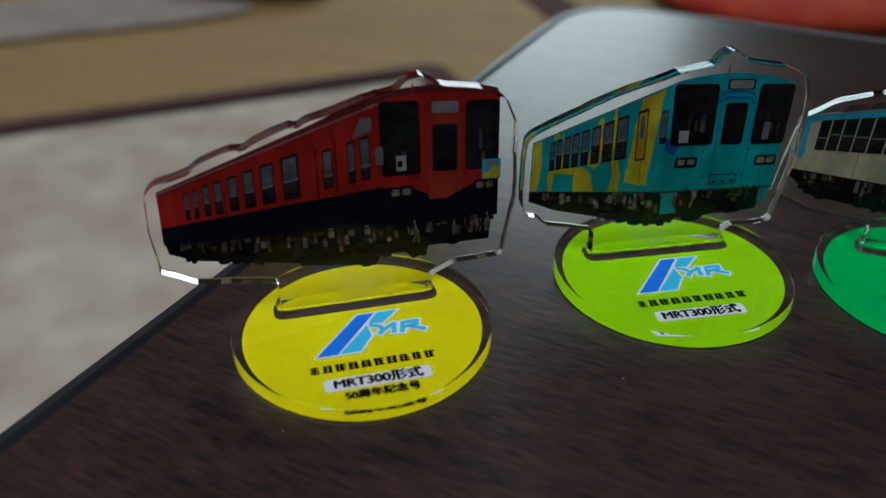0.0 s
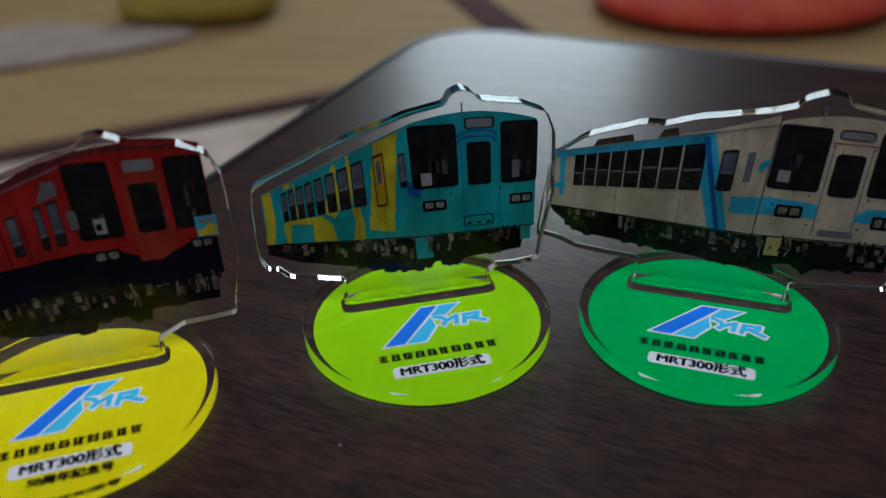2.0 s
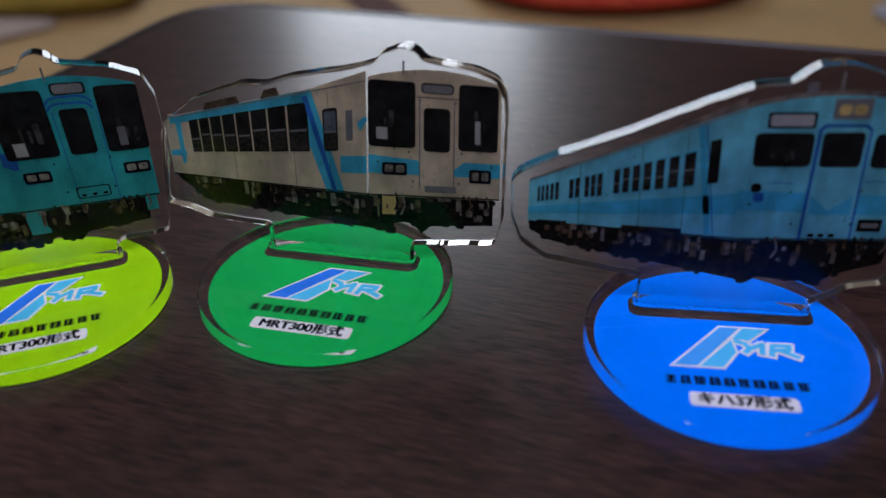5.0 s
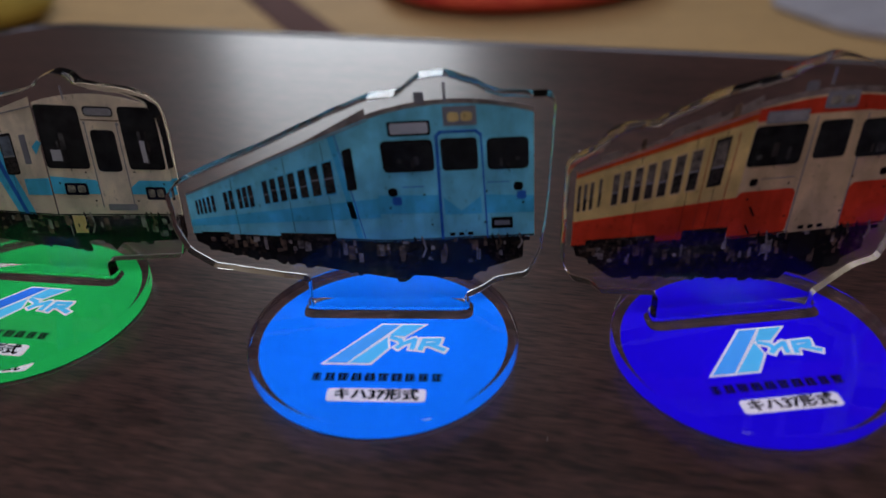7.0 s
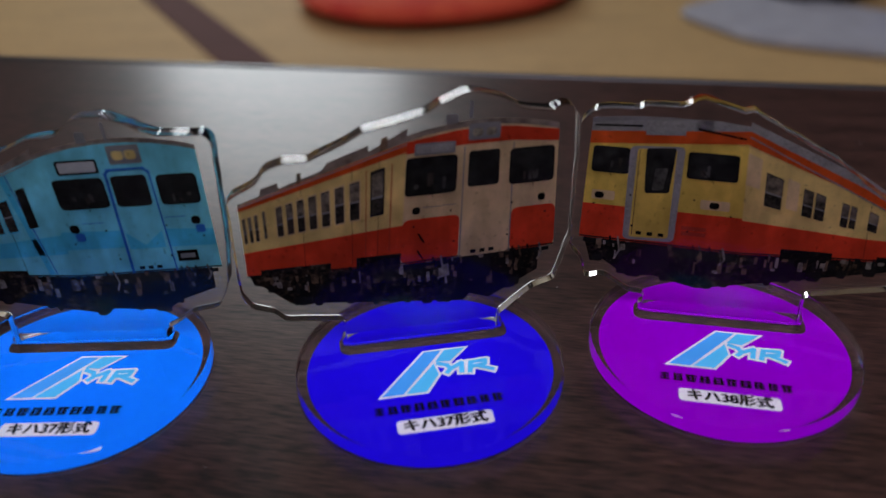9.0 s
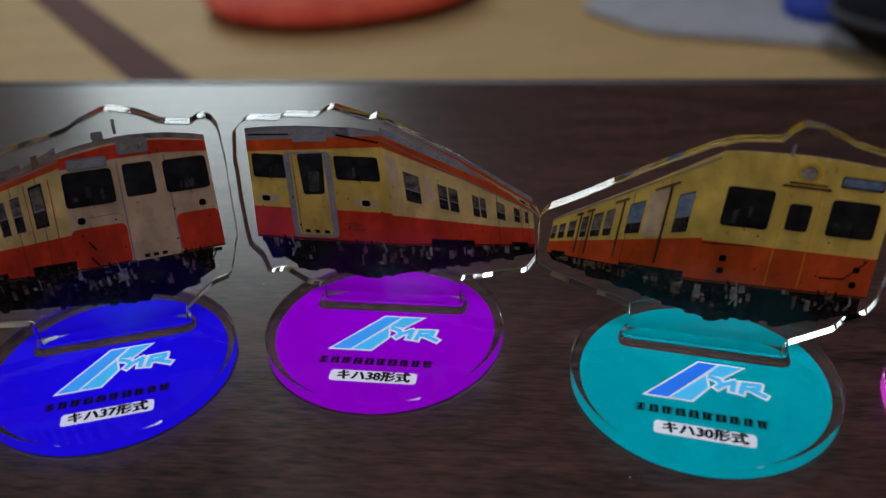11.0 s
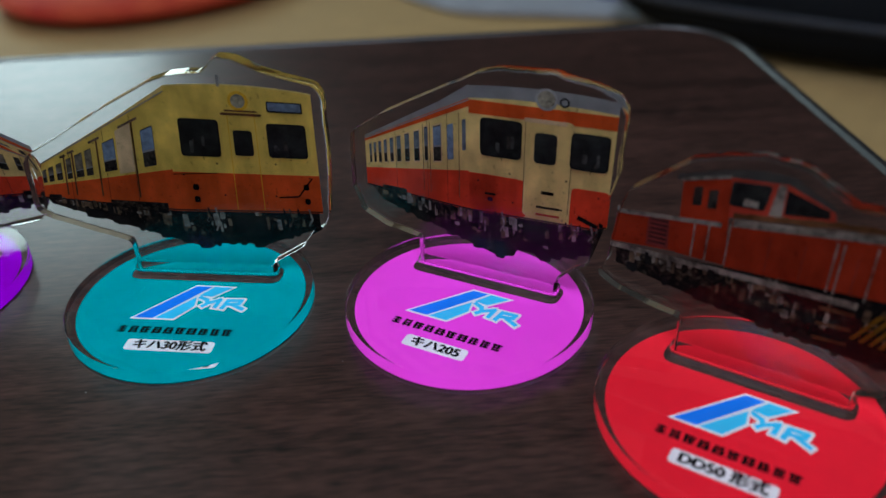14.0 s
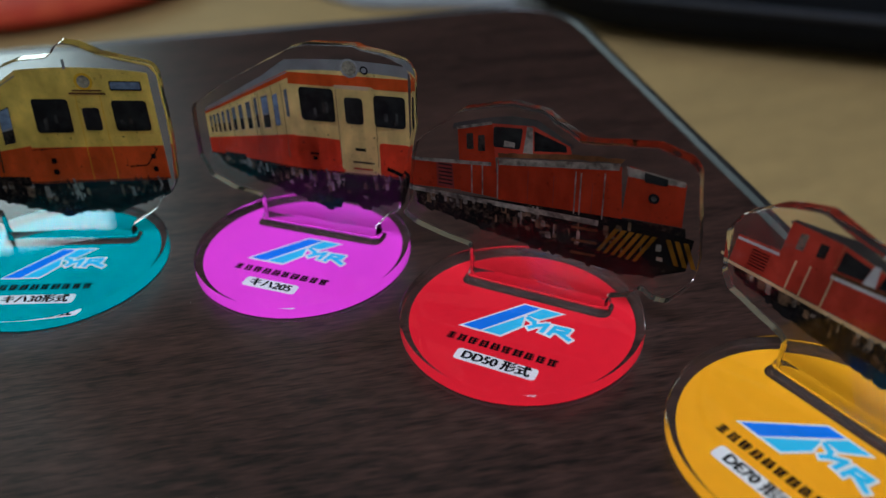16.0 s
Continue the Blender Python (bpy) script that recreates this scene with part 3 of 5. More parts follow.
def windscreen(panel, f, u0, u1, v0, v1, layer, radius):
    """Dark glass in a thin rubber frame, with seats and reflections behind it and a wiper before it."""
    rng = random.Random(int(1000 * (u0 + 3 * v0)))
    du, dv = u1 - u0, v1 - v0
    area(panel, "window_rubber", f, u0 - 0.008, u1 + 0.008, v0 - 0.008, v1 + 0.008, BLACK, layer - 0.3, radius)
    area(panel, "windscreen", f, u0, u1, v0, v1, GLASS_DARK, layer, radius)
    for k in range(3):
        a, b = u0 + du * rng.uniform(0.1, 0.75), v0 + dv * rng.uniform(0.05, 0.3)
        area(panel, "cab_detail", f, a, a + du * rng.uniform(0.05, 0.14), b, b + dv * rng.uniform(0.12, 0.4), (CAB_GREY, PANE_SEAT, CAB_GREY)[k], layer + 0.2 + 0.1 * k, 0.03)
    line(panel, "wiper", f, (u0 + du * 0.55, v0 - 0.03), (u0 + du * rng.uniform(0.25, 0.8), v0 + dv * 0.3), 0.012, BLACK, layer + 0.6)
    return


def lamp_pair(panel, f, spots, mat=None):
    """Recessed twin headlights under a dark lip."""
    for u0, u1, v0, v1 in spots:
        m = 0.5 * (u0 + u1)
        area(panel, "headlight", f, u0, u1, v0, v1, INK["navy"], 3, 0.04)
        area(panel, "headlight_lens", f, u0 + 0.02, m - 0.01, v0 + 0.025, v1 - 0.02, mat or LENS, 4, 0.03)
        area(panel, "headlight_lens", f, m + 0.01, u1 - 0.02, v0 + 0.025, v1 - 0.02, LENS, 4, 0.03)


def draw_red(panel):
    s, f = car_faces(panel, [(-2.92, 1.67), (0.56, 1.51), (0.54, 3.71), (-2.88, 2.57)], [(0.56, 1.51), (2.5, 1.5), (2.48, 3.6), (0.54, 3.71)], INK["red"], INK["red"], 0.06, INK["roof_red"], 0.055)
    underframe(panel, [(-2.9, 1.72), (-2.87, 1.5), (-2.51, 1.32), (0.38, 0.79), (0.48, 0.98), (0.9, 0.98), (1.03, 0.82), (1.27, 0.93), (1.3, 1.05), (2.36, 1.04), (2.4, 1.55), (0.5, 1.6)], 1)
    area(panel, "lower_band", s, 0, 1, 0, 0.33, INK["navy"])
    printed("lower_band", [f(0, 0), f(1, 0), f(1, 0.31), f(0.77, 0.30), f(0.51, 0.19), f(0.26, 0.30), f(0, 0.33)], 2, INK["navy"], panel)
    for u0, u1 in ((0.243, 0.272), (0.308, 0.338), (0.38, 0.414), (0.449, 0.486), (0.528, 0.566), (0.601, 0.641), (0.675, 0.718), (0.754, 0.8)):
        pane(panel, s, u0, u1, 0.40, 0.82, PANE_SKY, 0.42)
    for u0, u1 in ((0.874, 0.894), (0.934, 0.947), (0.961, 0.978)):
        pane(panel, s, u0, u1, 0.43, 0.76, PANE_SKY, 0.3, 0.03)
    line(panel, "door_seam", s, (0.855, 0.36), (0.855, 0.84), 0.015, BLACK)
    line(panel, "door_seam", s, (0.905, 0.36), (0.905, 0.82), 0.015, BLACK)
    printed("quarter_window", [s(0.945, 0.79), s(0.985, 0.8), s(0.985, 0.9), s(0.965, 0.93)], 3, GREY, panel)
    windscreen(panel, f, 0.01, 0.31, 0.43, 0.99, 3, 0.08)
    windscreen(panel, f, 0.71, 0.99, 0.43, 0.98, 3, 0.08)
    area(panel, "end_door", f, 0.38, 0.67, 0.2, 0.9, INK["brick"], 2, 0.04)
    area(panel, "door_window", f, 0.42, 0.63, 0.43, 0.81, GLASS_DARK, 3, 0.06)
    area(panel, "destination_sign", f, 0.42, 0.64, 0.90, 0.985, SIGN_GREY, 3, 0.03)
    area(panel, "notice", f, 0.12, 0.2, 0.46, 0.58, SILVER, 4)
    area(panel, "notice", f, 0.13, 0.17, 0.49, 0.54, BLACK, 5)
    area(panel, "mirror", f, -0.04, 0.02, 0.52, 0.66, GREY, 5, 0.02)
    area(panel, "headboard", f, 0.85, 1.02, 0.33, 0.5, INK["sky"], 5)
    printed("headboard_wave", [f(0.86, 0.34), f(1.01, 0.34), f(1.01, 0.42), f(0.95, 0.44), f(0.9, 0.38), f(0.86, 0.40)], 6, INK["yellow"], panel)
    area(panel, "headboard_field", f, 0.88, 1.0, 0.44, 0.485, SIGN_GREY, 6)
    lamp_pair(panel, f, ((0.05, 0.25, 0.23, 0.33), (0.78, 0.97, 0.23, 0.33)))
    for u in (0.44, 0.5, 0.56, 0.72, 0.8, 0.88):
        area(panel, "coupler_detail", f, u, u + 0.05, -0.14, -0.02, GEAR_PALE, 2, 0.02)
    line(panel, "aerial", f, (0.27, 1.05), (0.27, 1.13), 0.02, INK["brick"])


def draw_teal(panel):
    s, f = car_faces(panel, [(-2.5, 1.54), (0.04, 1.31), (-0.08, 3.41), (-2.49, 2.5)], [(0.04, 1.31), (2.16, 1.26), (2.16, 3.28), (-0.08, 3.41)], INK["teal"], INK["teal"], 0.09)
    underframe(panel, [(-2.5, 1.6), (-2.5, 1.36), (-2.0, 1.14), (-0.17, 0.66), (0.06, 0.66), (0.15, 0.8), (0.25, 0.68), (0.38, 0.8), (0.75, 0.63), (0.9, 0.78), (1.92, 0.83), (2.0, 1.3), (0.0, 1.36)], 2)
    for number, spots in enumerate((
            ((0.83, 0.12), (0.93, 0.08), (0.95, 0.5), (0.975, 0.98), (0.885, 0.99), (0.865, 0.7), (0.85, 0.4)),
            ((0.02, 0.0), (0.12, 0.0), (0.14, 0.5), (0.13, 0.96), (0.02, 0.96)),
            ((0.25, 0.04), (0.30, 0.03), (0.31, 0.38), (0.24, 0.40)),
            ((0.50, 0.03), (0.66, 0.02), (0.64, 0.24), (0.57, 0.37), (0.30, 0.40), (0.30, 0.33), (0.50, 0.28)),
            ((0.745, 0.02), (0.805, 0.02), (0.81, 0.2), (0.79, 0.4), (0.755, 0.38), (0.77, 0.2)),
            ((0.28, 0.9), (0.36, 0.9), (0.35, 0.99), (0.29, 0.99)), ((0.60, 0.4), (0.66, 0.3), (0.70, 0.42), (0.69, 0.95), (0.67, 0.95)), ((0.745, 0.4), (0.765, 0.4), (0.775, 0.98), (0.755, 0.98)), ((0.375, 0.42), (0.39, 0.42), (0.39, 0.95), (0.375, 0.95)))):
        printed("yellow_patch", ragged([s(*p) for p in spots], number), 2, INK["yellow"], panel)
    printed("blue_patch", ragged([f(-0.03, 0.42), f(0.06, 0.38), f(0.08, 0.48), f(-0.02, 0.54)], 20), 2, INK["deep_blue"], panel)
    windows(panel, s, 8, 0.24, 0.84, 0.40, 0.85, 0.66)
    area(panel, "door_frame", s, 0.873, 0.917, 0.34, 0.86, INK["amber_rust"], 3, 0.03)
    area(panel, "door", s, 0.878, 0.912, 0.36, 0.83, INK["amber"], 3.2, 0.03)
    pane(panel, s, 0.886, 0.905, 0.42, 0.80, PANE_SKY, 0.4, 0.03)
    pane(panel, s, 0.968, 0.988, 0.48, 0.77, PANE_SKY, 0.2, 0.04)
    windscreen(panel, f, 0.02, 0.36, 0.47, 0.99, 3, 0.08)
    windscreen(panel, f, 0.715, 1.0, 0.46, 0.99, 3, 0.08)
    area(panel, "end_door", f, 0.40, 0.69, 0.05, 0.85, INK["teal"], 3, 0.05)
    area(panel, "door_window", f, 0.44, 0.63, 0.46, 0.84, GLASS_DARK, 4, 0.07)
    for lift in (0.0, 0.05):
        way = [(0.37, 0.83 + lift), (0.40, 0.87 + lift), (0.45, 0.885 + lift), (0.60, 0.885 + lift), (0.65, 0.87 + lift), (0.68, 0.83 + lift)]
        for a, b in zip(way, way[1:]):
            line(panel, "blue_lip", f, a, b, 0.035, INK["deep_blue"], 3.4)
    area(panel, "destination_sign", f, 0.43, 0.66, 0.95, 1.04, BLACK, 3, 0.06)
    area(panel, "destination_field", f, 0.445, 0.645, 0.96, 1.03, SIGN_GREY, 4, 0.05)
    area(panel, "notice", f, 0.08, 0.16, 0.49, 0.6, SILVER, 4)
    area(panel, "notice", f, 0.8, 0.86, 0.5, 0.66, GREY, 4)
    lamp_pair(panel, f, ((0.07, 0.26, 0.25, 0.35), (0.78, 0.98, 0.24, 0.345)))
    area(panel, "step_rail", f, 0.39, 0.64, 0.06, 0.17, GEAR_DARK, 3.6, 0.05)
    area(panel, "step_field", f, 0.40, 0.63, 0.07, 0.16, INK["teal"], 4, 0.05)
    for u in (0.42, 0.5, 0.58):
        area(panel, "step_lamp", f, u, u + 0.035, 0.08, 0.105, GEAR_DARK, 4.4, 0.02)
    line(panel, "door_seam", f, (0.40, 0.02), (0.40, 0.82), 0.014, INK["deep_blue"])
    line(panel, "door_seam", f, (0.695, 0.02), (0.695, 0.82), 0.014, INK["deep_blue"])
    area(panel, "skirt", f, -0.02, 0.12, -0.22, 0.0, INK["teal"], 2)
    area(panel, "skirt", f, 0.88, 0.97, -0.14, 0.0, INK["teal"], 2)
    line(panel, "aerial", f, (0.42, 1.06), (0.42, 1.16), 0.03, GREY)


def draw_ivory(panel):
    s, f = car_faces(panel, [(-2.97, 1.5), (0.53, 1.41), (0.65, 3.45), (-2.95, 2.54)], [(0.56, 1.41), (2.76, 1.52), (2.77, 3.43), (0.68, 3.46)], INK["ivory"], INK["ivory"], 0.1, INK["ivory"], 0.01)
    underframe(panel, [(-2.95, 1.55), (-2.84, 1.38), (-2.37, 1.03), (0.92, 0.74), (0.98, 0.95), (1.3, 0.95), (1.44, 0.76), (1.6, 0.92), (2.65, 1.04), (2.66, 1.55), (0.5, 1.45)], 3)
    area(panel, "sky_band", s, 0.05, 0.84, 0.88, 1.0, INK["sky"])
    printed("sky_band", [s(0.885, 0), s(0.94, 0), s(0.85, 1.0), s(0.78, 1.0)], 2, INK["sky"], panel)
    printed("blue_band", [s(0.905, 0), s(0.918, 0), s(0.838, 0.95), s(0.82, 0.95)], 3, INK["deep_blue"], panel)
    printed("sky_band", [s(0.11, 0.2), s(0.145, 0.22), s(0.15, 0.95), s(0.10, 0.95)], 2, INK["sky"], panel)
    printed("sky_band", ragged([s(0.01, 0.34), s(0.16, 0.33), s(0.15, 0.45), s(0.02, 0.42)], 8), 2.2, INK["sky"], panel)
    for u0, u1 in ((0.34, 0.56), (0.66, 0.74)):
        printed("roof_unit", [s(u0, 1.0), s(u1, 1.0), s(u1 - 0.01, 1.09), s(u0 + 0.02, 1.09)], 0.6, GEAR_BROWN, panel)
    printed("bird_mark", [f(-0.06, 0.55), f(0.0, 0.66), f(-0.03, 0.68), f(-0.08, 0.62)], 3, INK["sky"], panel)
    windows(panel, s, 8, 0.215, 0.84, 0.42, 0.875, 0.76, GLASS_DARK, 0.01)
    pane(panel, s, 0.886, 0.922, 0.42, 0.79, PANE_SKY, 0.45, 0.05)
    area(panel, "door_window", s, 0.948, 0.966, 0.5, 0.77, GREY, 3, 0.02)
    area(panel, "sky_band", s, 0.93, 1, 0.2, 0.36, INK["sky"])
    printed("sky_band", [f(0, 0.2), f(0.44, 0.2), f(0.54, 0.16), f(0.62, 0.2), f(1, 0.2), f(1, 0.33), f(0.72, 0.33), f(0.55, 0.18), f(0.36, 0.33), f(0, 0.36)], 2, INK["sky"], panel)
    windscreen(panel, f, 0.01, 0.34, 0.44, 0.99, 3, 0.08)
    windscreen(panel, f, 0.68, 0.97, 0.44, 1.0, 3, 0.08)
    area(panel, "end_door", f, 0.385, 0.635, 0.1, 0.87, INK["ivory"], 3, 0.05)
    line(panel, "door_seam", f, (0.38, 0.08), (0.38, 0.86), 0.018, GREY)
    line(panel, "door_seam", f, (0.64, 0.08), (0.64, 0.86), 0.018, GREY)
    area(panel, "door_window", f, 0.41, 0.61, 0.41, 0.79, GLASS_DARK, 4, 0.08)
    line(panel, "door_lip", f, (0.37, 0.845), (0.66, 0.845), 0.04, GREY)
    line(panel, "door_lip", f, (0.36, 0.875), (0.67, 0.875), 0.02, GEAR_BROWN)
    area(panel, "destination_sign", f, 0.39, 0.635, 0.91, 1.0, GEAR_DARK, 3, 0.07)
    area(panel, "destination_field", f, 0.40, 0.625, 0.92, 0.985, SIGN_GREY, 4, 0.06)
    area(panel, "notice", f, 0.06, 0.14, 0.5, 0.6, SILVER, 4)
    area(panel, "notice", f, 0.8, 0.84, 0.5, 0.7, SILVER, 4)
    lamp_pair(panel, f, ((0.10, 0.285, 0.19, 0.30), (0.76, 0.93, 0.15, 0.27)))
    area(panel, "step_rail", f, 0.42, 0.66, 0.05, 0.11, GREY, 4, 0.03)
    area(panel, "skirt", f, 0.1, 0.2, -0.16, 0.0, INK["cream"], 2)
    for u, v, w in ((0.74, -0.16, 0.05), (0.8, -0.2, 0.07), (0.88, -0.14, 0.04), (0.83, -0.09, 0.05)):
        area(panel, "coupler_detail", f, u, u + w, v, v + 0.06, GEAR_PALE, 2.5, 0.03)
    line(panel, "aerial", f, (0.26, 1.05), (0.26, 1.17), 0.03, GREY)


def draw_blue(panel):
    s, f = car_faces(panel, [(-3.04, 1.65), (0.02, 1.5), (-0.13, 3.59), (-3.04, 2.36)], [(0.02, 1.5), (2.36, 1.62), (2.3, 3.67), (-0.13, 3.57)], INK["light_blue"], INK["light_blue"], 0.09, ROOF, 0.035)
    underframe(panel, [(-3.03, 1.7), (-3.01, 1.51), (-2.64, 1.31), (0.35, 0.76), (0.45, 0.86), (1.34, 0.81), (1.6, 1.0), (2.19, 1.22), (2.2, 1.65), (0.0, 1.55)], 4)
    area(panel, "blue_band", s, 0, 1, 0.2, 0.36, INK["sky"])
    printed("blue_band", [f(0, 0.25), f(0.39, 0.24), f(0.39, 0.39), f(0, 0.41)], 2, INK["sky"], panel)
    printed("blue_band", [f(0.69, 0.22), f(1, 0.21), f(1, 0.355), f(0.69, 0.38)], 2, INK["sky"], panel)
    printed("blue_band", [f(0.42, 0.22), f(0.66, 0.22), f(0.66, 0.37), f(0.53, 0.25), f(0.42, 0.37)], 3.3, INK["sky"], panel)
    for u0, u1 in ((0.12, 0.42), (0.72, 0.9)):
        area(panel, "bogie_recess", s, u0, u1, -0.03, 0.06, GEAR, 2.7)
    windows(panel, s, 5, 0.11, 0.35, 0.46, 0.78, 0.6, PANE_SEAT, 0.004, INK["sky"])
    windows(panel, s, 2, 0.42, 0.505, 0.46, 0.77, 0.7, PANE_SEAT, 0.005, INK["sky"])
    windows(panel, s, 3, 0.525, 0.63, 0.45, 0.76, 0.7, PANE_SEAT, 0.005, INK["sky"])
    windows(panel, s, 7, 0.672, 0.925, 0.46, 0.76, 0.64, PANE_SEAT, 0.01, INK["sky"])
    area(panel, "door_window", s, 0.945, 0.965, 0.46, 0.82, GLASS_DARK, 3, 0.02)
    line(panel, "corner_band", s, (0.955, 0.02), (0.925, 0.98), 0.09, INK["sky"], 2)
    line(panel, "corner_band", s, (0.965, 0.02), (0.935, 0.98), 0.016, INK["deep_blue"], 2.4)
    windscreen(panel, f, 0.07, 0.375, 0.6, 0.83, 4, 0.09)
    windscreen(panel, f, 0.72, 0.96, 0.59, 0.82, 4, 0.09)
    line(panel, "door_band", f, (0.39, 0.0), (0.41, 0.86), 0.045, INK["deep_blue"], 3)
    line(panel, "door_band", f, (0.69, 0.0), (0.68, 0.86), 0.025, INK["deep_blue"], 3)
    line(panel, "door_band", f, (0.42, 0.885), (0.66, 0.885), 0.05, INK["deep_blue"], 3)
    line(panel, "door_band", f, (0.40, 0.85), (0.44, 0.89), 0.045, INK["deep_blue"], 3.1)
    line(panel, "door_band", f, (0.645, 0.89), (0.685, 0.85), 0.045, INK["deep_blue"], 3.1)
    area(panel, "end_door", f, 0.42, 0.66, 0.03, 0.88, INK["light_blue"], 3)
    area(panel, "door_window", f, 0.43, 0.655, 0.59, 0.84, GLASS_DARK, 4, 0.07)
    area(panel, "destination_sign", f, 0.12, 0.38, 0.87, 0.98, BLACK, 3, 0.04)
    area(panel, "destination_field", f, 0.135, 0.365, 0.885, 0.965, SILVER, 4, 0.03)
    area(panel, "headlight_box", f, 0.46, 0.66, 0.93, 1.07, GREY, 3, 0.02)
    for u in (0.52, 0.6):
        area(panel, "headlight", f, u - 0.035, u + 0.035, 0.96, 1.03, INK["cream"], 4, 0.06)
    for u, v in ((0.1, 0.43), (0.9, 0.44)):
        area(panel, "tail_lamp", f, u - 0.03, u + 0.03, v - 0.035, v + 0.035, BLACK, 4, 0.06)
        area(panel, "blue_mark", f, u - 0.01, u + 0.05, v - 0.11, v - 0.04, INK["deep_blue"], 4, 0.04)
        side_way = 1 if u < 0.5 else -1
        line(panel, "hand_rail", f, (u + side_way * 0.06, v + 0.04), (u + side_way * 0.2, v + 0.04), 0.012, INK["deep_blue"], 4)
    area(panel, "number_field", f, 0.72, 0.86, 0.08, 0.18, BLACK, 4)
    area(panel, "number_bar", f, 0.74, 0.84, 0.11, 0.15, GREY, 5)
    for u in (0.44, 0.5, 0.56):
        area(panel, "step_lamp", f, u, u + 0.035, 0.03, 0.06, BLACK, 5, 0.01)
    line(panel, "aerial", f, (0.48, 1.1), (0.48, 1.24), 0.04, GREY)
    area(panel, "roof_vent", f, 0.3, 0.36, 1.1, 1.18, GREY, 2, 0.03)


def draw_pair(panel, side, front, gear, seed, door, far):
    """Cream and vermilion diesel car with a pale end door."""
    s, f = car_faces(panel, side, front, INK["cream"], INK["pale"], 0.09, ROOF, 0.05)
    underframe(panel, gear, seed)
    area(panel, "vermilion_band", s, 0, 1, 0.0, 0.355, INK["vermilion"])
    area(panel, "eaves_band", s, 0, 1, 0.93, 1.0, INK["orange"])
    printed("eaves_band", [f(0, 0.9), f(0.36, 0.94), f(0.7, 0.94), f(1, 0.9), f(1, 1.0), f(0.7, 1.06), f(0.5, 1.08), f(0.3, 1.06), f(0, 1.0)], 2, INK["vermilion"], panel)
    printed("vermilion_band", rounded([f(0, 0), f(0.36, 0), f(0.36, 0.36), f(0, 0.36)], 0.12, 4), 2, INK["vermilion"], panel)
    printed("vermilion_band", rounded([f(0.7, 0), f(1, 0), f(1, 0.36), f(0.7, 0.36)], 0.12, 4), 2, INK["vermilion"], panel)
    for u0, u1, v in ((0.14, 0.66, 0.085), (0.8, 1.0, 0.11)):
        area(panel, "bogie_recess", s, u0, u1, -0.03, v, GEAR, 2.7)
    windows(panel, s, 3, 0.01, 0.18, 0.49, 0.82, 0.55, GLASS_PALE, 0.01, INK["pale"])
    area(panel, "door_window", s, 0.21, 0.235, 0.5, 0.84, GLASS_PALE, 3, 0.02)
    windows(panel, s, 7, 0.305, 0.83, 0.49, 0.83, 0.6, GLASS_PALE, 0.01, INK["pale"])
    pane(panel, s, 0.868, 0.918, 0.5, 0.86, GLASS_PALE, 0.4, 0.02)
    line(panel, "door_seam", s, (0.845, 0.12), (0.845, 0.9), 0.012, INK["brick"])
    line(panel, "door_seam", s, (0.95, 0.14), (0.95, 0.88), 0.015, INK["brick"])
    windscreen(panel, f, 0.01, 0.32, 0.56, 0.86, 4, 0.08)
    windscreen(panel, f, 0.68, 0.97, 0.57, 0.86, 4, 0.08)
    area(panel, "end_door", f, 0.375, 0.69, 0.0, 0.93, INK["pale"], 3, 0.06)
    area(panel, "door_window", f, 0.40, 0.605, 0.58, 0.88, GLASS_DARK, 4, 0.06)
    line(panel, "door_seam", f, (0.37, 0.0), (0.37, 0.92), 0.018, GREY)
    line(panel, "door_seam", f, (0.695, 0.0), (0.695, 0.92), 0.018, GREY)
    area(panel, "destination_sign", f, 0.05, 0.31, 0.88, 0.98, GREY, 3, 0.03)
    area(panel, "destination_field", f, 0.065, 0.295, 0.895, 0.965, SIGN_GREY, 4, 0.02)
    area(panel, "headlight_box", f, 0.39, 0.6, 0.97, 1.11, GREY, 4, 0.04)
    for u in (0.45, 0.54):
        area(panel, "headlight", f, u - 0.035, u + 0.035, 1.0, 1.07, LENS, 5, 0.06)
    for u in (0.08, 0.9):
        area(panel, "tail_lamp", f, u - 0.025, u + 0.025, 0.4, 0.46, BLACK, 4, 0.05)
    line(panel, "hand_rail", f, (0.12, 0.45), (0.33, 0.45), 0.012, GREY, 4)
    for v in (0.1, 0.24):
        line(panel, "pipe", f, (0.1, v), (0.14, v - 0.08), 0.03, BLACK, 4)
    for u in (0.44, 0.5, 0.56):
        area(panel, "step_lamp", f, u, u + 0.035, 0.02, 0.05, BLACK, 5, 0.01)
    line(panel, "aerial", f, (0.4, 1.16), (0.4, 1.3), 0.05, GREY)
    area(panel, "roof_vent", f, 0.24, 0.32, 1.12, 1.2, GREY, 2, 0.04)
    printed("roof_unit", [s(0.2, 1.0), s(0.36, 1.0), s(0.35, 1.09), s(0.22, 1.1)], 0.4, ROOF, panel)
    printed("roof_unit", [s(0.6, 1.0), s(0.86, 1.0), s(0.85, 1.09), s(0.66, 1.09)], 0.4, ROOF, panel)
    for u in (0.48, 0.9):
        printed("roof_vent", [s(u, 1.0), s(u + 0.03, 1.0), s(u + 0.028, 1.1), s(u + 0.004, 1.1)], 0.5, GEAR_BROWN, panel)


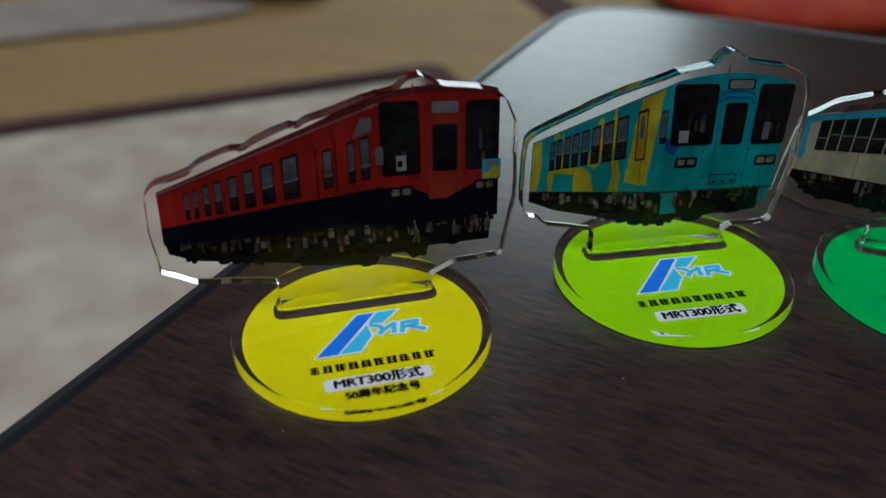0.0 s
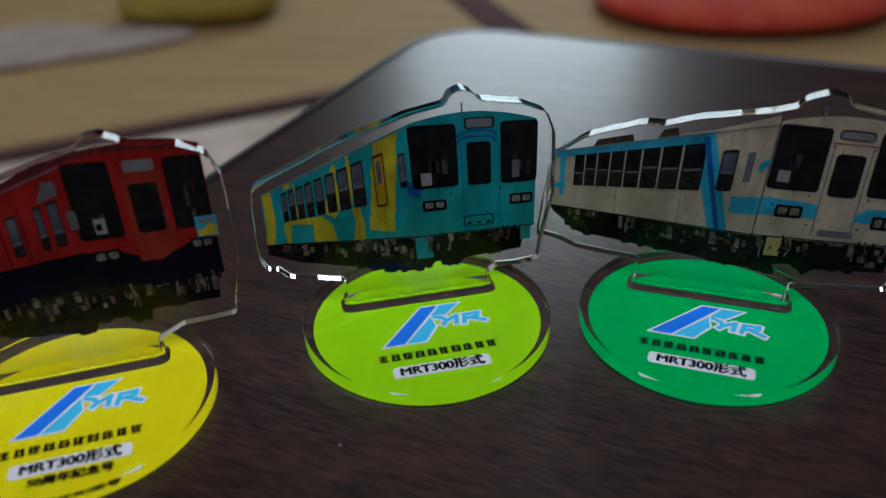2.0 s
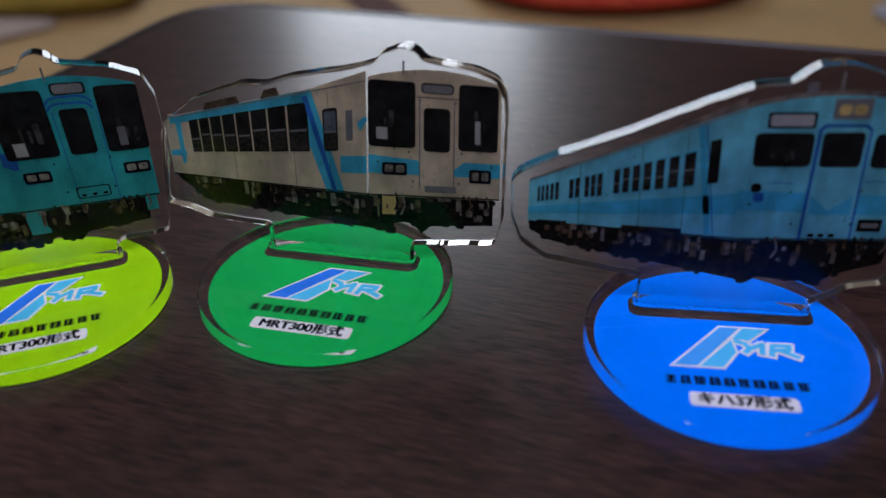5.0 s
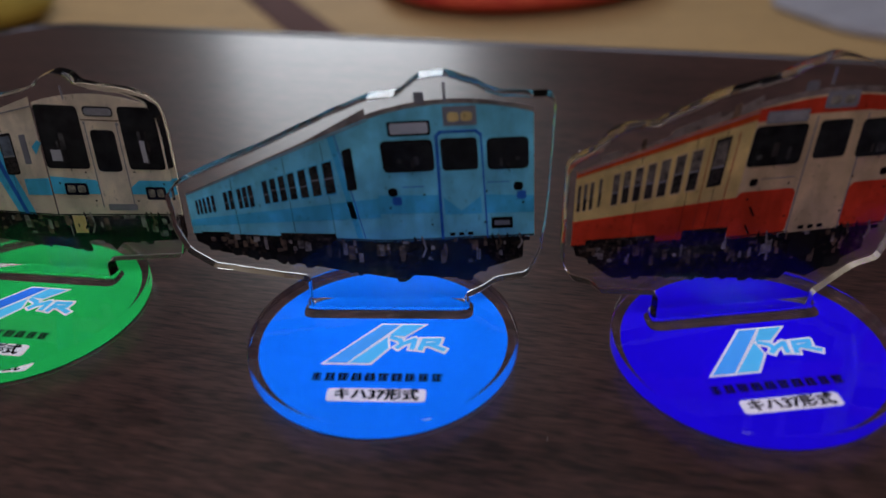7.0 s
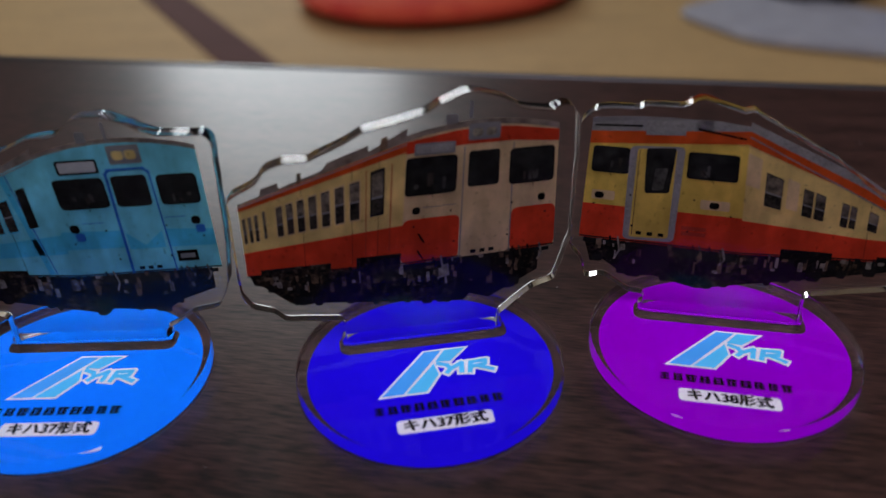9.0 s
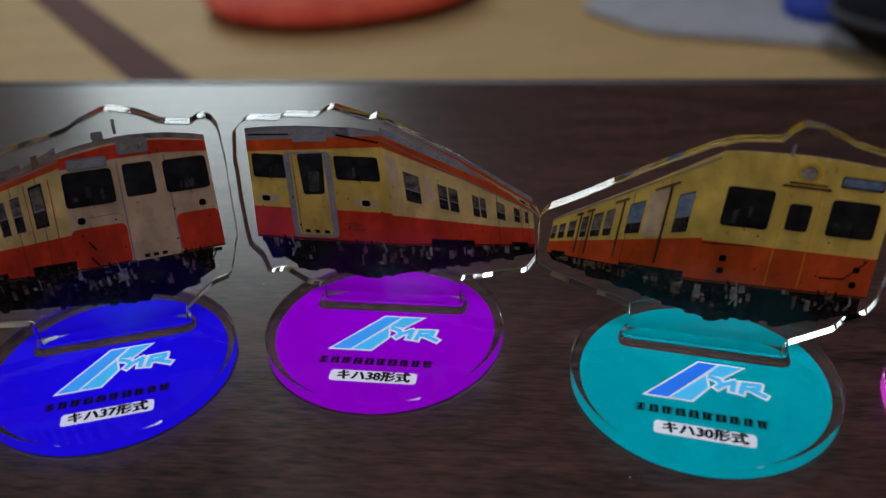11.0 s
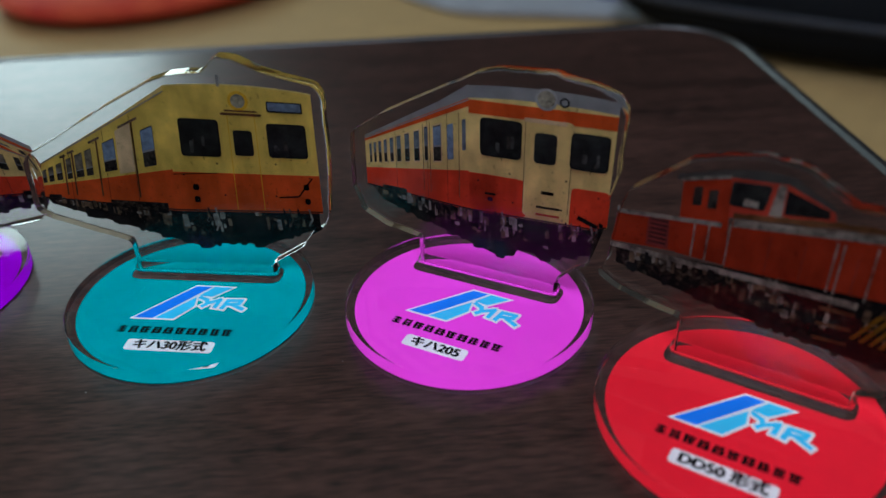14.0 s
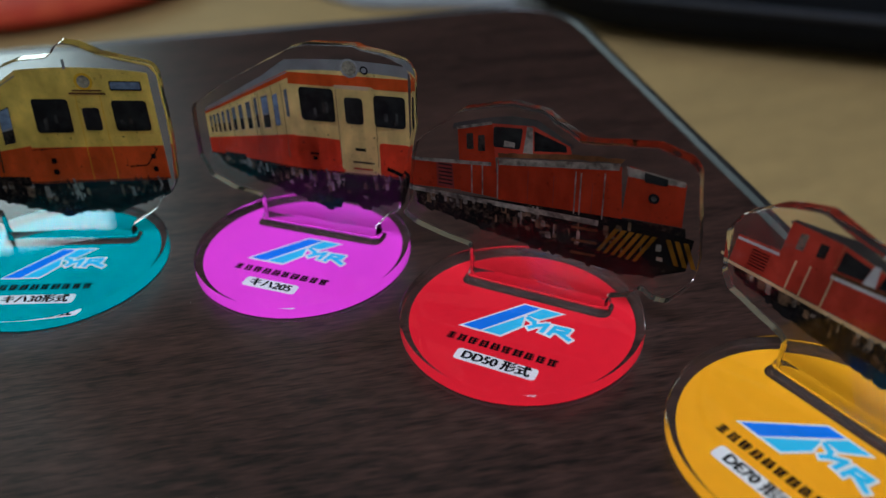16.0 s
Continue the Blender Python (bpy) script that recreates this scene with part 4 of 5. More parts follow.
def draw_indigo(panel):
    draw_pair(panel, [(-2.67, 1.72), (-0.3, 1.64), (-0.09, 3.73), (-2.64, 2.95)], [(-0.3, 1.64), (2.19, 1.72), (2.2, 3.73), (-0.09, 3.73)],
              [(-2.65, 1.78), (-2.59, 1.55), (-2.45, 1.5), (-2.07, 1.14), (0.7, 0.82), (0.8, 0.95), (1.12, 0.83), (1.53, 1.05), (1.94, 1.28), (1.95, 1.75), (-0.3, 1.7)], 5, "pale", 0.2)


def draw_purple(panel):
    """The same livery seen from the other end, with a yellow door in a pale frame."""
    s, f = car_faces(panel, [(0.16, 1.47), (2.62, 1.57), (2.56, 2.25), (0.01, 3.55)], [(-2.42, 1.57), (0.16, 1.47), (0.01, 3.55), (-2.33, 3.6)], INK["cream"], INK["mustard"], 0.05, GREY, 0.05)
    underframe(panel, [(-2.35, 1.6), (-2.21, 1.1), (-2.0, 1.15), (-1.56, 0.85), (-1.3, 0.95), (-0.42, 0.73), (0.45, 0.92), (2.6, 1.4), (2.6, 1.62), (0.1, 1.52)], 6)
    area(panel, "vermilion_band", f, 0, 1, 0, 0.295, INK["vermilion"])
    printed("vermilion_band", [s(0, 0), s(1, -0.03), s(1, 0.5), s(0.5, 0.37), s(0, 0.295)], 2, INK["vermilion"], panel)
    for u0, u1 in ((0.1, 0.3), (0.62, 0.86)):
        area(panel, "bogie_recess", s, u0, u1, -0.03, 0.08, GEAR, 2.7)
    printed("roof_end", [f(0, 0.92), f(1, 1.02), f(1, 1.07), f(0.8, 1.1), f(0.3, 1.06), f(0, 1.01)], 2, SIGN_GREY, panel)
    printed("eaves_band", [f(0, 0.825), f(1, 0.92), f(1, 1.03), f(0, 0.935)], 2.2, INK["orange"], panel)
    printed("roof_side", [s(0, 1.0), s(0.42, 1.13), s(1, 1.13), s(1, 1.3), s(0.42, 1.28), s(0, 1.1)], 1.6, SIGN_GREY, panel)
    printed("eaves_band", [s(0, 0.92), s(0.42, 1.0), s(1, 1.0), s(1, 1.15), s(0.42, 1.14), s(0, 1.03)], 2, INK["orange"], panel)
    windscreen(panel, f, 0.035, 0.265, 0.585, 0.80, 2.6, 0.06)
    windscreen(panel, f, 0.645, 0.945, 0.595, 0.81, 3, 0.06)
    printed("door_frame", rounded([f(0.279, 0.02), f(0.60, 0.035), f(0.617, 0.855), f(0.266, 0.83)], 0.1, 4), 3.4, SIGN_GREY, panel)
    printed("end_door", rounded([f(0.318, 0.045), f(0.562, 0.06), f(0.565, 0.83), f(0.315, 0.81)], 0.05, 4), 4, INK["mustard"], panel)
    printed("door_window", rounded([f(0.385, 0.43), f(0.54, 0.445), f(0.562, 0.84), f(0.37, 0.82)], 0.06, 4), 5, GLASS_DARK, panel)
    printed("door_window_light", rounded([f(0.43, 0.46), f(0.50, 0.465), f(0.52, 0.66), f(0.44, 0.65)], 0.03, 3), 5.4, CAB_GREY, panel)
    line(panel, "door_edge", f, (0.335, 0.06), (0.33, 0.8), 0.012, GEAR_BROWN, 5.5)
    printed("destination_sign", [f(0.355, 0.935), f(0.606, 0.955), f(0.606, 1.03), f(0.355, 1.015)], 3, SIGN_GREY, panel)
    for u0, u1 in ((0.05, 0.2), (0.74, 0.92)):
        area(panel, "lamp_field", f, u0, u1, 0.34, 0.42, INK["pale"], 4, 0.03)
    for u in (0.1, 0.826):
        area(panel, "tail_lamp", f, u - 0.03, u + 0.03, 0.35, 0.405, BLACK, 5, 0.05)
    for v in (0.105, 0.15):
        area(panel, "number_bar", f, 0.64, 0.79, v, v + 0.032, INK["brick"], 3)
    for u in (0.36, 0.43, 0.5):
        area(panel, "step_lamp", f, u, u + 0.035, 0.07, 0.1, BLACK, 5, 0.01)
    area(panel, "corner_post", s, 0.0, 0.03, 0.6, 0.86, INK["pale"], 2.4)
    area(panel, "blank_window", s, 0.098, 0.134, 0.5, 0.8, INK["pale"], 3, 0.01)
    for u0, u1, v0, v1 in ((0.042, 0.086, 0.47, 0.77), (0.149, 0.185, 0.47, 0.77), (0.193, 0.234, 0.47, 0.78), (0.313, 0.355, 0.47, 0.8), (0.362, 0.403, 0.48, 0.81), (0.49, 0.573, 0.52, 0.85), (0.68, 0.76, 0.56, 0.88), (0.84, 0.9, 0.6, 0.9)):
        pane(panel, s, u0, u1, v0, v1, GLASS_PALE, 0.42, 0.01, INK["cream"])
    area(panel, "roof_vent", f, 0.66, 0.78, 1.0, 1.1, GREY, 2, 0.04)
    line(panel, "gutter", f, (0.02, 0.99), (0.33, 1.01), 0.03, BLACK)
    line(panel, "gutter", f, (0.68, 1.02), (0.98, 0.96), 0.03, BLACK)


def draw_commuter(panel):
    """Two-door cream and vermilion commuter car with a round headlamp."""
    s, f = car_faces(panel, [(-2.72, 1.72), (-0.33, 1.51), (-0.13, 3.77), (-2.61, 2.39)], [(-0.33, 1.51), (2.27, 1.53), (2.29, 3.69), (-0.13, 3.82)], INK["mustard"], INK["mustard"], 0.04, INK["cream"], 0.01)
    underframe(panel, [(-2.7, 1.78), (-2.63, 1.6), (0.12, 0.74), (0.3, 0.85), (0.9, 0.88), (1.08, 0.78), (1.3, 0.9), (2.2, 1.23), (2.2, 1.55), (-0.3, 1.55)], 7)
    area(panel, "vermilion_band", s, 0, 1, 0, 0.345, INK["orange"])
    area(panel, "vermilion_band", f, 0, 1, 0, 0.32, INK["orange"])
    area(panel, "bogie_recess", s, 0.1, 0.34, -0.03, 0.1, GEAR, 2.7)
    area(panel, "bogie_recess", s, 0.78, 0.98, -0.03, 0.06, GEAR, 2.7)
    for u0, u1 in ((0.01, 0.11), (0.16, 0.26), (0.31, 0.40)):
        pane(panel, s, u0, u1, 0.42, 0.78, GLASS_PALE, 0.45, 0.01, INK["mustard"])
    for u0, u1 in ((0.46, 0.52), (0.56, 0.63), (0.65, 0.70)):
        pane(panel, s, u0, u1, 0.41, 0.80, GLASS_PALE, 0.3, 0.01, INK["mustard"])
    pane(panel, s, 0.771, 0.832, 0.42, 0.80, PANE_BLUE, 0.35, 0.01, INK["mustard"])
    area(panel, "door_leaf", s, 0.84, 0.90, 0.37, 0.87, INK["pale"], 2.8, 0.02)
    pane(panel, s, 0.93, 0.965, 0.40, 0.76, PANE_BLUE, 0.4, 0.02, INK["mustard"])
    for u in (0.44, 0.54, 0.74, 0.905):
        line(panel, "door_seam", s, (u, 0.10), (u, 0.88), 0.03, INK["amber_rust"])
        line(panel, "door_head", s, (u - 0.05, 0.885), (u + 0.02, 0.885), 0.04, GEAR_BROWN, 3.2)
    windscreen(panel, f, 0.08, 0.33, 0.46, 0.75, 3, 0.07)
    area(panel, "door_window", f, 0.43, 0.56, 0.47, 0.68, GLASS_DARK, 3, 0.06)
    windscreen(panel, f, 0.67, 0.93, 0.47, 0.74, 3, 0.07)
    line(panel, "door_seam", f, (0.405, 0.02), (0.405, 0.8), 0.012, INK["amber"])
    line(panel, "door_seam", f, (0.59, 0.02), (0.59, 0.8), 0.012, INK["amber"])
    area(panel, "door_lip", f, 0.36, 0.64, 0.80, 0.82, INK["amber_rust"], 3, 0.02)
    area(panel, "door_lip", f, 0.39, 0.61, 0.83, 0.845, INK["amber_rust"], 3, 0.02)
    area(panel, "destination_sign", f, 0.68, 0.93, 0.84, 0.93, BLACK, 3, 0.03)
    area(panel, "destination_field", f, 0.69, 0.92, 0.855, 0.92, PANE_BLUE, 4, 0.02)
    c = f(0.49, 0.92)
    printed("headlight", circle(*c, 0.17, 24), 3, INK["amber"], panel)
    printed("headlight_lens", circle(*c, 0.12, 24), 4, LENS, panel)
    for u, v in ((0.14, 0.2), (0.14, 0.1), (0.9, 0.22), (0.9, 0.1)):
        area(panel, "tail_lamp", f, u - 0.02, u + 0.02, v - 0.025, v + 0.025, BLACK, 4, 0.04)
    line(panel, "hand_rail", f, (0.7, 0.13), (0.84, 0.14), 0.03, BLACK, 4)
    line(panel, "hand_rail", f, (0.84, 0.14), (0.95, 0.3), 0.025, BLACK, 4)
    line(panel, "seam", f, (0.0, 0.3), (0.3, 0.32), 0.015, BLACK, 4)
    line(panel, "aerial", f, (0.37, 1.03), (0.37, 1.12), 0.05, GREY)


def draw_single(panel):
    """Rounded cream and vermilion railcar with an emblem over its door."""
    s, f = car_faces(panel, [(-2.36, 1.63), (-0.35, 1.54), (-0.35, 3.59), (-2.34, 2.55)], [(-0.35, 1.54), (2.03, 1.66), (2.08, 3.68), (-0.35, 3.59)], INK["cream"], INK["cream"], 0.03, GREY, 0.1)
    underframe(panel, [(-2.3, 1.68), (-2.06, 1.38), (0.19, 0.74), (0.48, 0.8), (0.55, 0.95), (0.85, 0.95), (0.98, 0.82), (1.2, 0.95), (1.85, 1.17), (2.0, 1.7), (-0.35, 1.6)], 8)
    area(panel, "vermilion_band", s, 0, 1, 0, 0.365, INK["vermilion"])
    area(panel, "eaves_band", s, 0, 1, 0.93, 1.0, INK["orange"])
    area(panel, "eaves_band", f, 0, 1, 0.88, 0.99, INK["orange"])
    printed("vermilion_band", rounded([f(0, 0), f(0.44, 0), f(0.44, 0.36), f(0, 0.365)], 0.2, 4), 2, INK["vermilion"], panel)
    printed("vermilion_band", [f(0, 0), f(0.2, 0), f(0.2, 0.365), f(0, 0.365)], 2, INK["vermilion"], panel)
    printed("vermilion_band", rounded([f(0.74, 0), f(1, 0), f(1, 0.36), f(0.74, 0.36)], 0.08, 4), 2, INK["vermilion"], panel)
    area(panel, "bogie_recess", s, 0.3, 0.6, -0.03, 0.07, GEAR, 2.7)
    windows(panel, s, 8, 0.07, 0.745, 0.47, 0.84, 0.5, PANE_SKY, 0.01, INK["pale"])
    pane(panel, s, 0.762, 0.786, 0.47, 0.86, PANE_SKY, 0.45, 0.02, INK["pale"])
    pane(panel, s, 0.822, 0.868, 0.46, 0.84, PANE_BLUE, 0.42, 0.01, INK["pale"])
    area(panel, "door_window", s, 0.902, 0.932, 0.47, 0.82, PANE_BLUE, 3, 0.02)
    area(panel, "door_window", s, 0.972, 0.988, 0.55, 0.83, PANE_SKY, 3, 0.02)
    for u in (0.752, 0.80, 0.958):
        line(panel, "door_seam", s, (u, 0.1), (u, 0.9), 0.012, GEAR_BROWN, 3)
    windscreen(panel, f, 0.09, 0.37, 0.54, 0.85, 4, 0.09)
    area(panel, "door_window", f, 0.465, 0.62, 0.53, 0.79, GLASS_DARK, 4, 0.08)
    windscreen(panel, f, 0.72, 0.965, 0.53, 0.82, 4, 0.09)
    area(panel, "end_door", f, 0.40, 0.725, 0.04, 0.9, INK["cream"], 3, 0.09)
    line(panel, "door_seam", f, (0.40, 0.1), (0.40, 0.86), 0.01, GEAR_BROWN, 3.3)
    line(panel, "door_seam", f, (0.725, 0.1), (0.725, 0.84), 0.01, GEAR_BROWN, 3.3)
    area(panel, "door_lip", f, 0.39, 0.68, 0.865, 0.9, INK["pale"], 4, 0.02)
    c = f(0.53, 1.06)
    printed("emblem_ring", circle(*c, 0.18, 28), 3, SIGN_GREY, panel)
    printed("emblem_field", circle(*c, 0.14, 28), 4, LENS, panel)
    printed("horn", circle(*f(0.65, 1.05), 0.08, 20), 4, GEAR_DARK, panel)
    printed("horn_mouth", circle(*f(0.65, 1.05), 0.05, 16), 4.4, GREY, panel)
    area(panel, "number_bar", f, 0.53, 0.62, 0.26, 0.29, BLACK, 4)
    area(panel, "step_slot", f, 0.5, 0.67, 0.13, 0.15, BLACK, 4, 0.01)
    area(panel, "step_slot", f, 0.5, 0.67, 0.06, 0.08, INK["brick"], 4, 0.01)
    area(panel, "tail_lamp", f, 0.14, 0.18, 0.12, 0.16, BLACK, 4, 0.05)
    area(panel, "vent_slot", f, 0.12, 0.2, 0.18, 0.2, BLACK, 4)
    line(panel, "pipe", f, (0.8, 0.1), (0.97, 0.02), 0.08, GEAR, 4)


def draw_loco(panel, shift, body, mat, dark):
    """A centre-cab shunting locomotive: two hoods, cab, running board and striped buffer beam."""
    side, front = body
    s, f = square_to(side), square_to(front)
    printed("hood_side", [s(0, 0), s(1, 0), s(1, 0.97), s(0, 0.97)], 1, mat, panel)
    printed("hood_end", [f(0, 0), f(1, 0), f(1, 0.95), f(0.5, 1.05), f(0, 1)], 1, INK["brick"], panel)
    area(panel, "hood_top", s, 0.5, 1, 0.9, 1.0, INK["amber_rust"], 2)
    area(panel, "white_line", s, 0, 1, 0.81, 0.9, SILVER, 2)
    area(panel, "white_line", f, 0, 1, 0.85, 0.98, SILVER, 2)
    area(panel, "running_board", s, -0.1, 0.97, -0.12, -0.02, INK["pale"], 2)
    printed("cab_side", [s(0.27, 0.02), s(0.52, 0.02), s(0.52, 1.75), s(0.27, 1.95)], 3, mat, panel)
    printed("cab_end", [s(0.52, 0.85), s(0.80, 0.97), s(0.80, 1.15), s(0.52, 1.75)], 0, INK["brick"], panel)
    printed("cab_roof", [s(0.25, 1.9), s(0.53, 1.72), s(0.82, 1.15), s(0.72, 1.55), s(0.55, 1.95), s(0.28, 2.02)], 0, INK["roof_dark"], panel)
    area(panel, "cab_window", s, 0.33, 0.37, 1.2, 1.7, GLASS_PALE, 4, 0.02)
    area(panel, "cab_window", s, 0.43, 0.47, 1.2, 1.6, GLASS_DARK, 4, 0.02)
    printed("cab_window", [s(0.53, 1.05), s(0.63, 1.05), s(0.64, 1.4), s(0.53, 1.6)], 2, GLASS_DARK, panel)
    printed("cab_window", [s(0.68, 1.02), s(0.78, 1.02), s(0.76, 1.15), s(0.69, 1.38)], 2, GLASS_DARK, panel)
    printed("cab_pillar", [s(0.63, 1.0), s(0.675, 1.0), s(0.665, 1.5), s(0.645, 1.5)], 3, SILVER, panel)
    for u in (0.36, 0.43, 0.53, 0.83, 0.86, 0.94):
        line(panel, "hand_rail", s, (u, 0.0), (u, 0.9), 0.025, INK["pale"], 4)
    area(panel, "radiator_grille", s, 0.11, 0.24, 0.12, 0.78, INK["brick"], 3)
    for k in range(6):
        area(panel, "grille_slat", s, 0.12, 0.23, 0.16 + 0.1 * k, 0.2 + 0.1 * k, BLACK, 4)
    area(panel, "lamp_recess", f, 0.28, 0.66, 0.86, 0.97, BLACK, 3, 0.03)
    printed("headlight", circle(*f(0.46, 0.5), 0.09, 20), 3, GREY, panel)
    return s, f


def draw_loco_red(panel):
    """Centre-cab shunting locomotive: low rear hood, cab with raked glass, long front hood and a striped beam."""
    rust, dark = INK["rust"], INK["roof_dark"]
    printed("rear_hood", [(-2.48, 1.9), (-1.48, 2.0), (-1.49, 2.58), (-2.45, 2.45)], 1, rust, panel)
    printed("cab_side", [(-1.5, 1.98), (-0.78, 1.98), (-0.9, 3.38), (-1.53, 3.19)], 1.4, rust, panel)
    printed("cab_end", [(-0.9, 2.75), (0.5, 3.0), (0.44, 3.2), (-0.18, 3.46), (-0.9, 3.38)], 1.2, INK["brick"], panel)
    printed("cab_roof", [(-1.62, 3.16), (-0.9, 3.37), (-0.3, 3.43), (-0.17, 3.44), (0.5, 3.17), (0.46, 3.24), (-0.12, 3.56), (-0.55, 3.56), (-0.95, 3.47), (-1.6, 3.26)], 2.4, dark, panel)
    line(panel, "roof_edge", lambda u, v: (u, v), (-1.55, 3.18), (-0.9, 3.38), 0.05, GEAR_PALE, 2.8)
    printed("cab_window", rounded([(-0.88, 2.95), (-0.41, 2.98), (-0.36, 3.37), (-0.88, 3.32)], 0.05, 3), 2, GLASS_DARK, panel)
    printed("cab_window_light", [(-0.70, 2.99), (-0.5, 3.0), (-0.5, 3.09), (-0.68, 3.1)], 2.4, GEAR_PALE, panel)
    printed("cab_pillar", [(-0.35, 2.93), (-0.18, 2.95), (-0.19, 3.41), (-0.29, 3.42)], 2.2, GEAR_PALE, panel)
    printed("cab_window", [(-0.16, 3.0), (0.40, 3.08), (0.38, 3.19), (-0.17, 3.36)], 2, GLASS_DARK, panel)
    for x in (-1.37, -1.16):
        printed("cab_window", rounded([(x, 2.82), (x + 0.13, 2.84), (x + 0.12, 3.14), (x, 3.11)], 0.02, 3), 2, PANE_SEAT, panel)
    printed("front_hood", [(-0.79, 1.96), (1.38, 2.07), (1.3, 3.0), (-0.79, 2.72)], 1.6, rust, panel)
    printed("hood_top", ragged([(-0.79, 2.76), (0.5, 2.98), (1.28, 3.06), (1.34, 3.14), (0.5, 3.07), (-0.79, 2.85)], 4, 0.03), 2, INK["amber_rust"], panel)
    printed("white_line", [(-0.78, 2.63), (1.27, 2.93), (1.28, 3.05), (-0.78, 2.75)], 2.3, GEAR_PALE, panel)
    printed("white_line", [(-2.47, 2.40), (-0.92, 2.58), (-0.92, 2.65), (-2.46, 2.47)], 2.3, GEAR_PALE, panel)
    printed("hood_end", [(1.37, 2.1), (2.34, 2.13), (2.32, 2.9), (1.42, 3.04)], 1.8, rust, panel)
    printed("white_line", [(1.42, 2.86), (2.31, 2.84), (2.31, 2.93), (1.37, 3.03)], 2.3, GEAR_PALE, panel)
    printed("lamp_recess", rounded([(1.68, 2.81), (2.04, 2.80), (2.04, 2.93), (1.66, 2.98)], 0.03, 3), 3, GEAR_DARK, panel)
    printed("headlight", circle(1.85, 2.55, 0.09, 20), 3, GEAR_DARK, panel)
    printed("headlight_lens", circle(1.85, 2.55, 0.045, 16), 3.4, CAB_GREY, panel)
    printed("running_board", [(-2.5, 1.80), (1.0, 1.84), (1.0, 1.95), (-2.5, 1.88)], 2.6, GEAR_PALE, panel)
    printed("radiator_grille", [(-1.95, 1.99), (-1.62, 2.0), (-1.65, 2.52), (-1.96, 2.49)], 2.2, INK["roof_red"], panel)
    for k in range(6):
        printed("grille_slat", [(-1.92, 2.05 + 0.075 * k), (-1.66, 2.06 + 0.075 * k), (-1.66, 2.085 + 0.075 * k), (-1.92, 2.075 + 0.075 * k)], 2.6, GEAR_DARK, panel)
    for x, top in ((-1.28, 2.6), (-1.08, 2.62), (-0.8, 2.66), (0.57, 2.78), (0.66, 2.77), (1.05, 2.84)):
        line(panel, "hand_rail", lambda u, v: (u, v), (x, 1.98), (x, top), 0.022, GEAR_PALE, 3)
    for x in (-0.25, 0.2, 0.86):
        line(panel, "panel_seam", lambda u, v: (u, v), (x, 2.05), (x, 2.62), 0.012, INK["roof_red"], 2)
    underframe(panel, [(-2.4, 1.85), (-2.38, 1.53), (-0.64, 1.22), (0.78, 1.06), (1.49, 1.0), (2.0, 1.1), (2.5, 1.33), (2.4, 2.12), (1.35, 2.08)], 9)
    for y in (1.2, 1.45, 1.7):
        printed("cab_step", [(0.55, y), (1.0, y + 0.02), (1.0, y + 0.07), (0.55, y + 0.05)], 2.8, INK["amber_rust"], panel)
    printed("beam", [(0.98, 1.34), (1.75, 1.26), (2.5, 1.36), (2.56, 1.94), (1.43, 2.06), (1.0, 1.89)], 2, BLACK, panel)
    for i in range(6):
        x = 1.0 + 0.125 * i
        printed("warning_stripe", [(x, 1.36 - 0.01 * i), (x + 0.06, 1.36 - 0.01 * i), (x + 0.36, 1.86), (x + 0.28, 1.86)], 3, INK["hazard"], panel)
    for i in range(3):
        x = 2.12 + 0.14 * i
        printed("warning_stripe", [(x, 1.86), (x + 0.08, 1.86), (x + 0.26, 1.4), (x + 0.18, 1.4)], 3, INK["hazard"], panel)


def draw_loco_old(panel):
    draw_loco(panel, 0, ([(-2.55, 1.6), (1.35, 1.72), (1.4, 2.55), (-2.45, 2.14)], [(1.35, 1.72), (2.35, 1.76), (2.3, 2.4), (1.37, 2.6)]), INK["brick"], GREY)
    underframe(panel, [(-2.45, 1.55), (-2.4, 1.4), (-1.0, 1.1), (0.4, 0.95), (1.5, 0.9), (2.3, 1.1), (2.4, 1.75), (1.35, 1.7)], 10)


TINTS = {k: ink(k + "_base", v, 0.03) for k, v in {
    "lemon": (0.78, 0.70, 0.0), "lime": (0.34, 0.70, 0.0), "green": (0.0, 0.44, 0.08), "azure": (0.0, 0.21, 0.98), "indigo": (0.014, 0.004, 0.68),
    "violet": (0.28, 0.0, 0.54), "turquoise": (0.0, 0.34, 0.36), "magenta": (0.84, 0.06, 0.68), "scarlet": (0.78, 0.014, 0.032), "saffron": (0.92, 0.40, 0.012)}.items()}

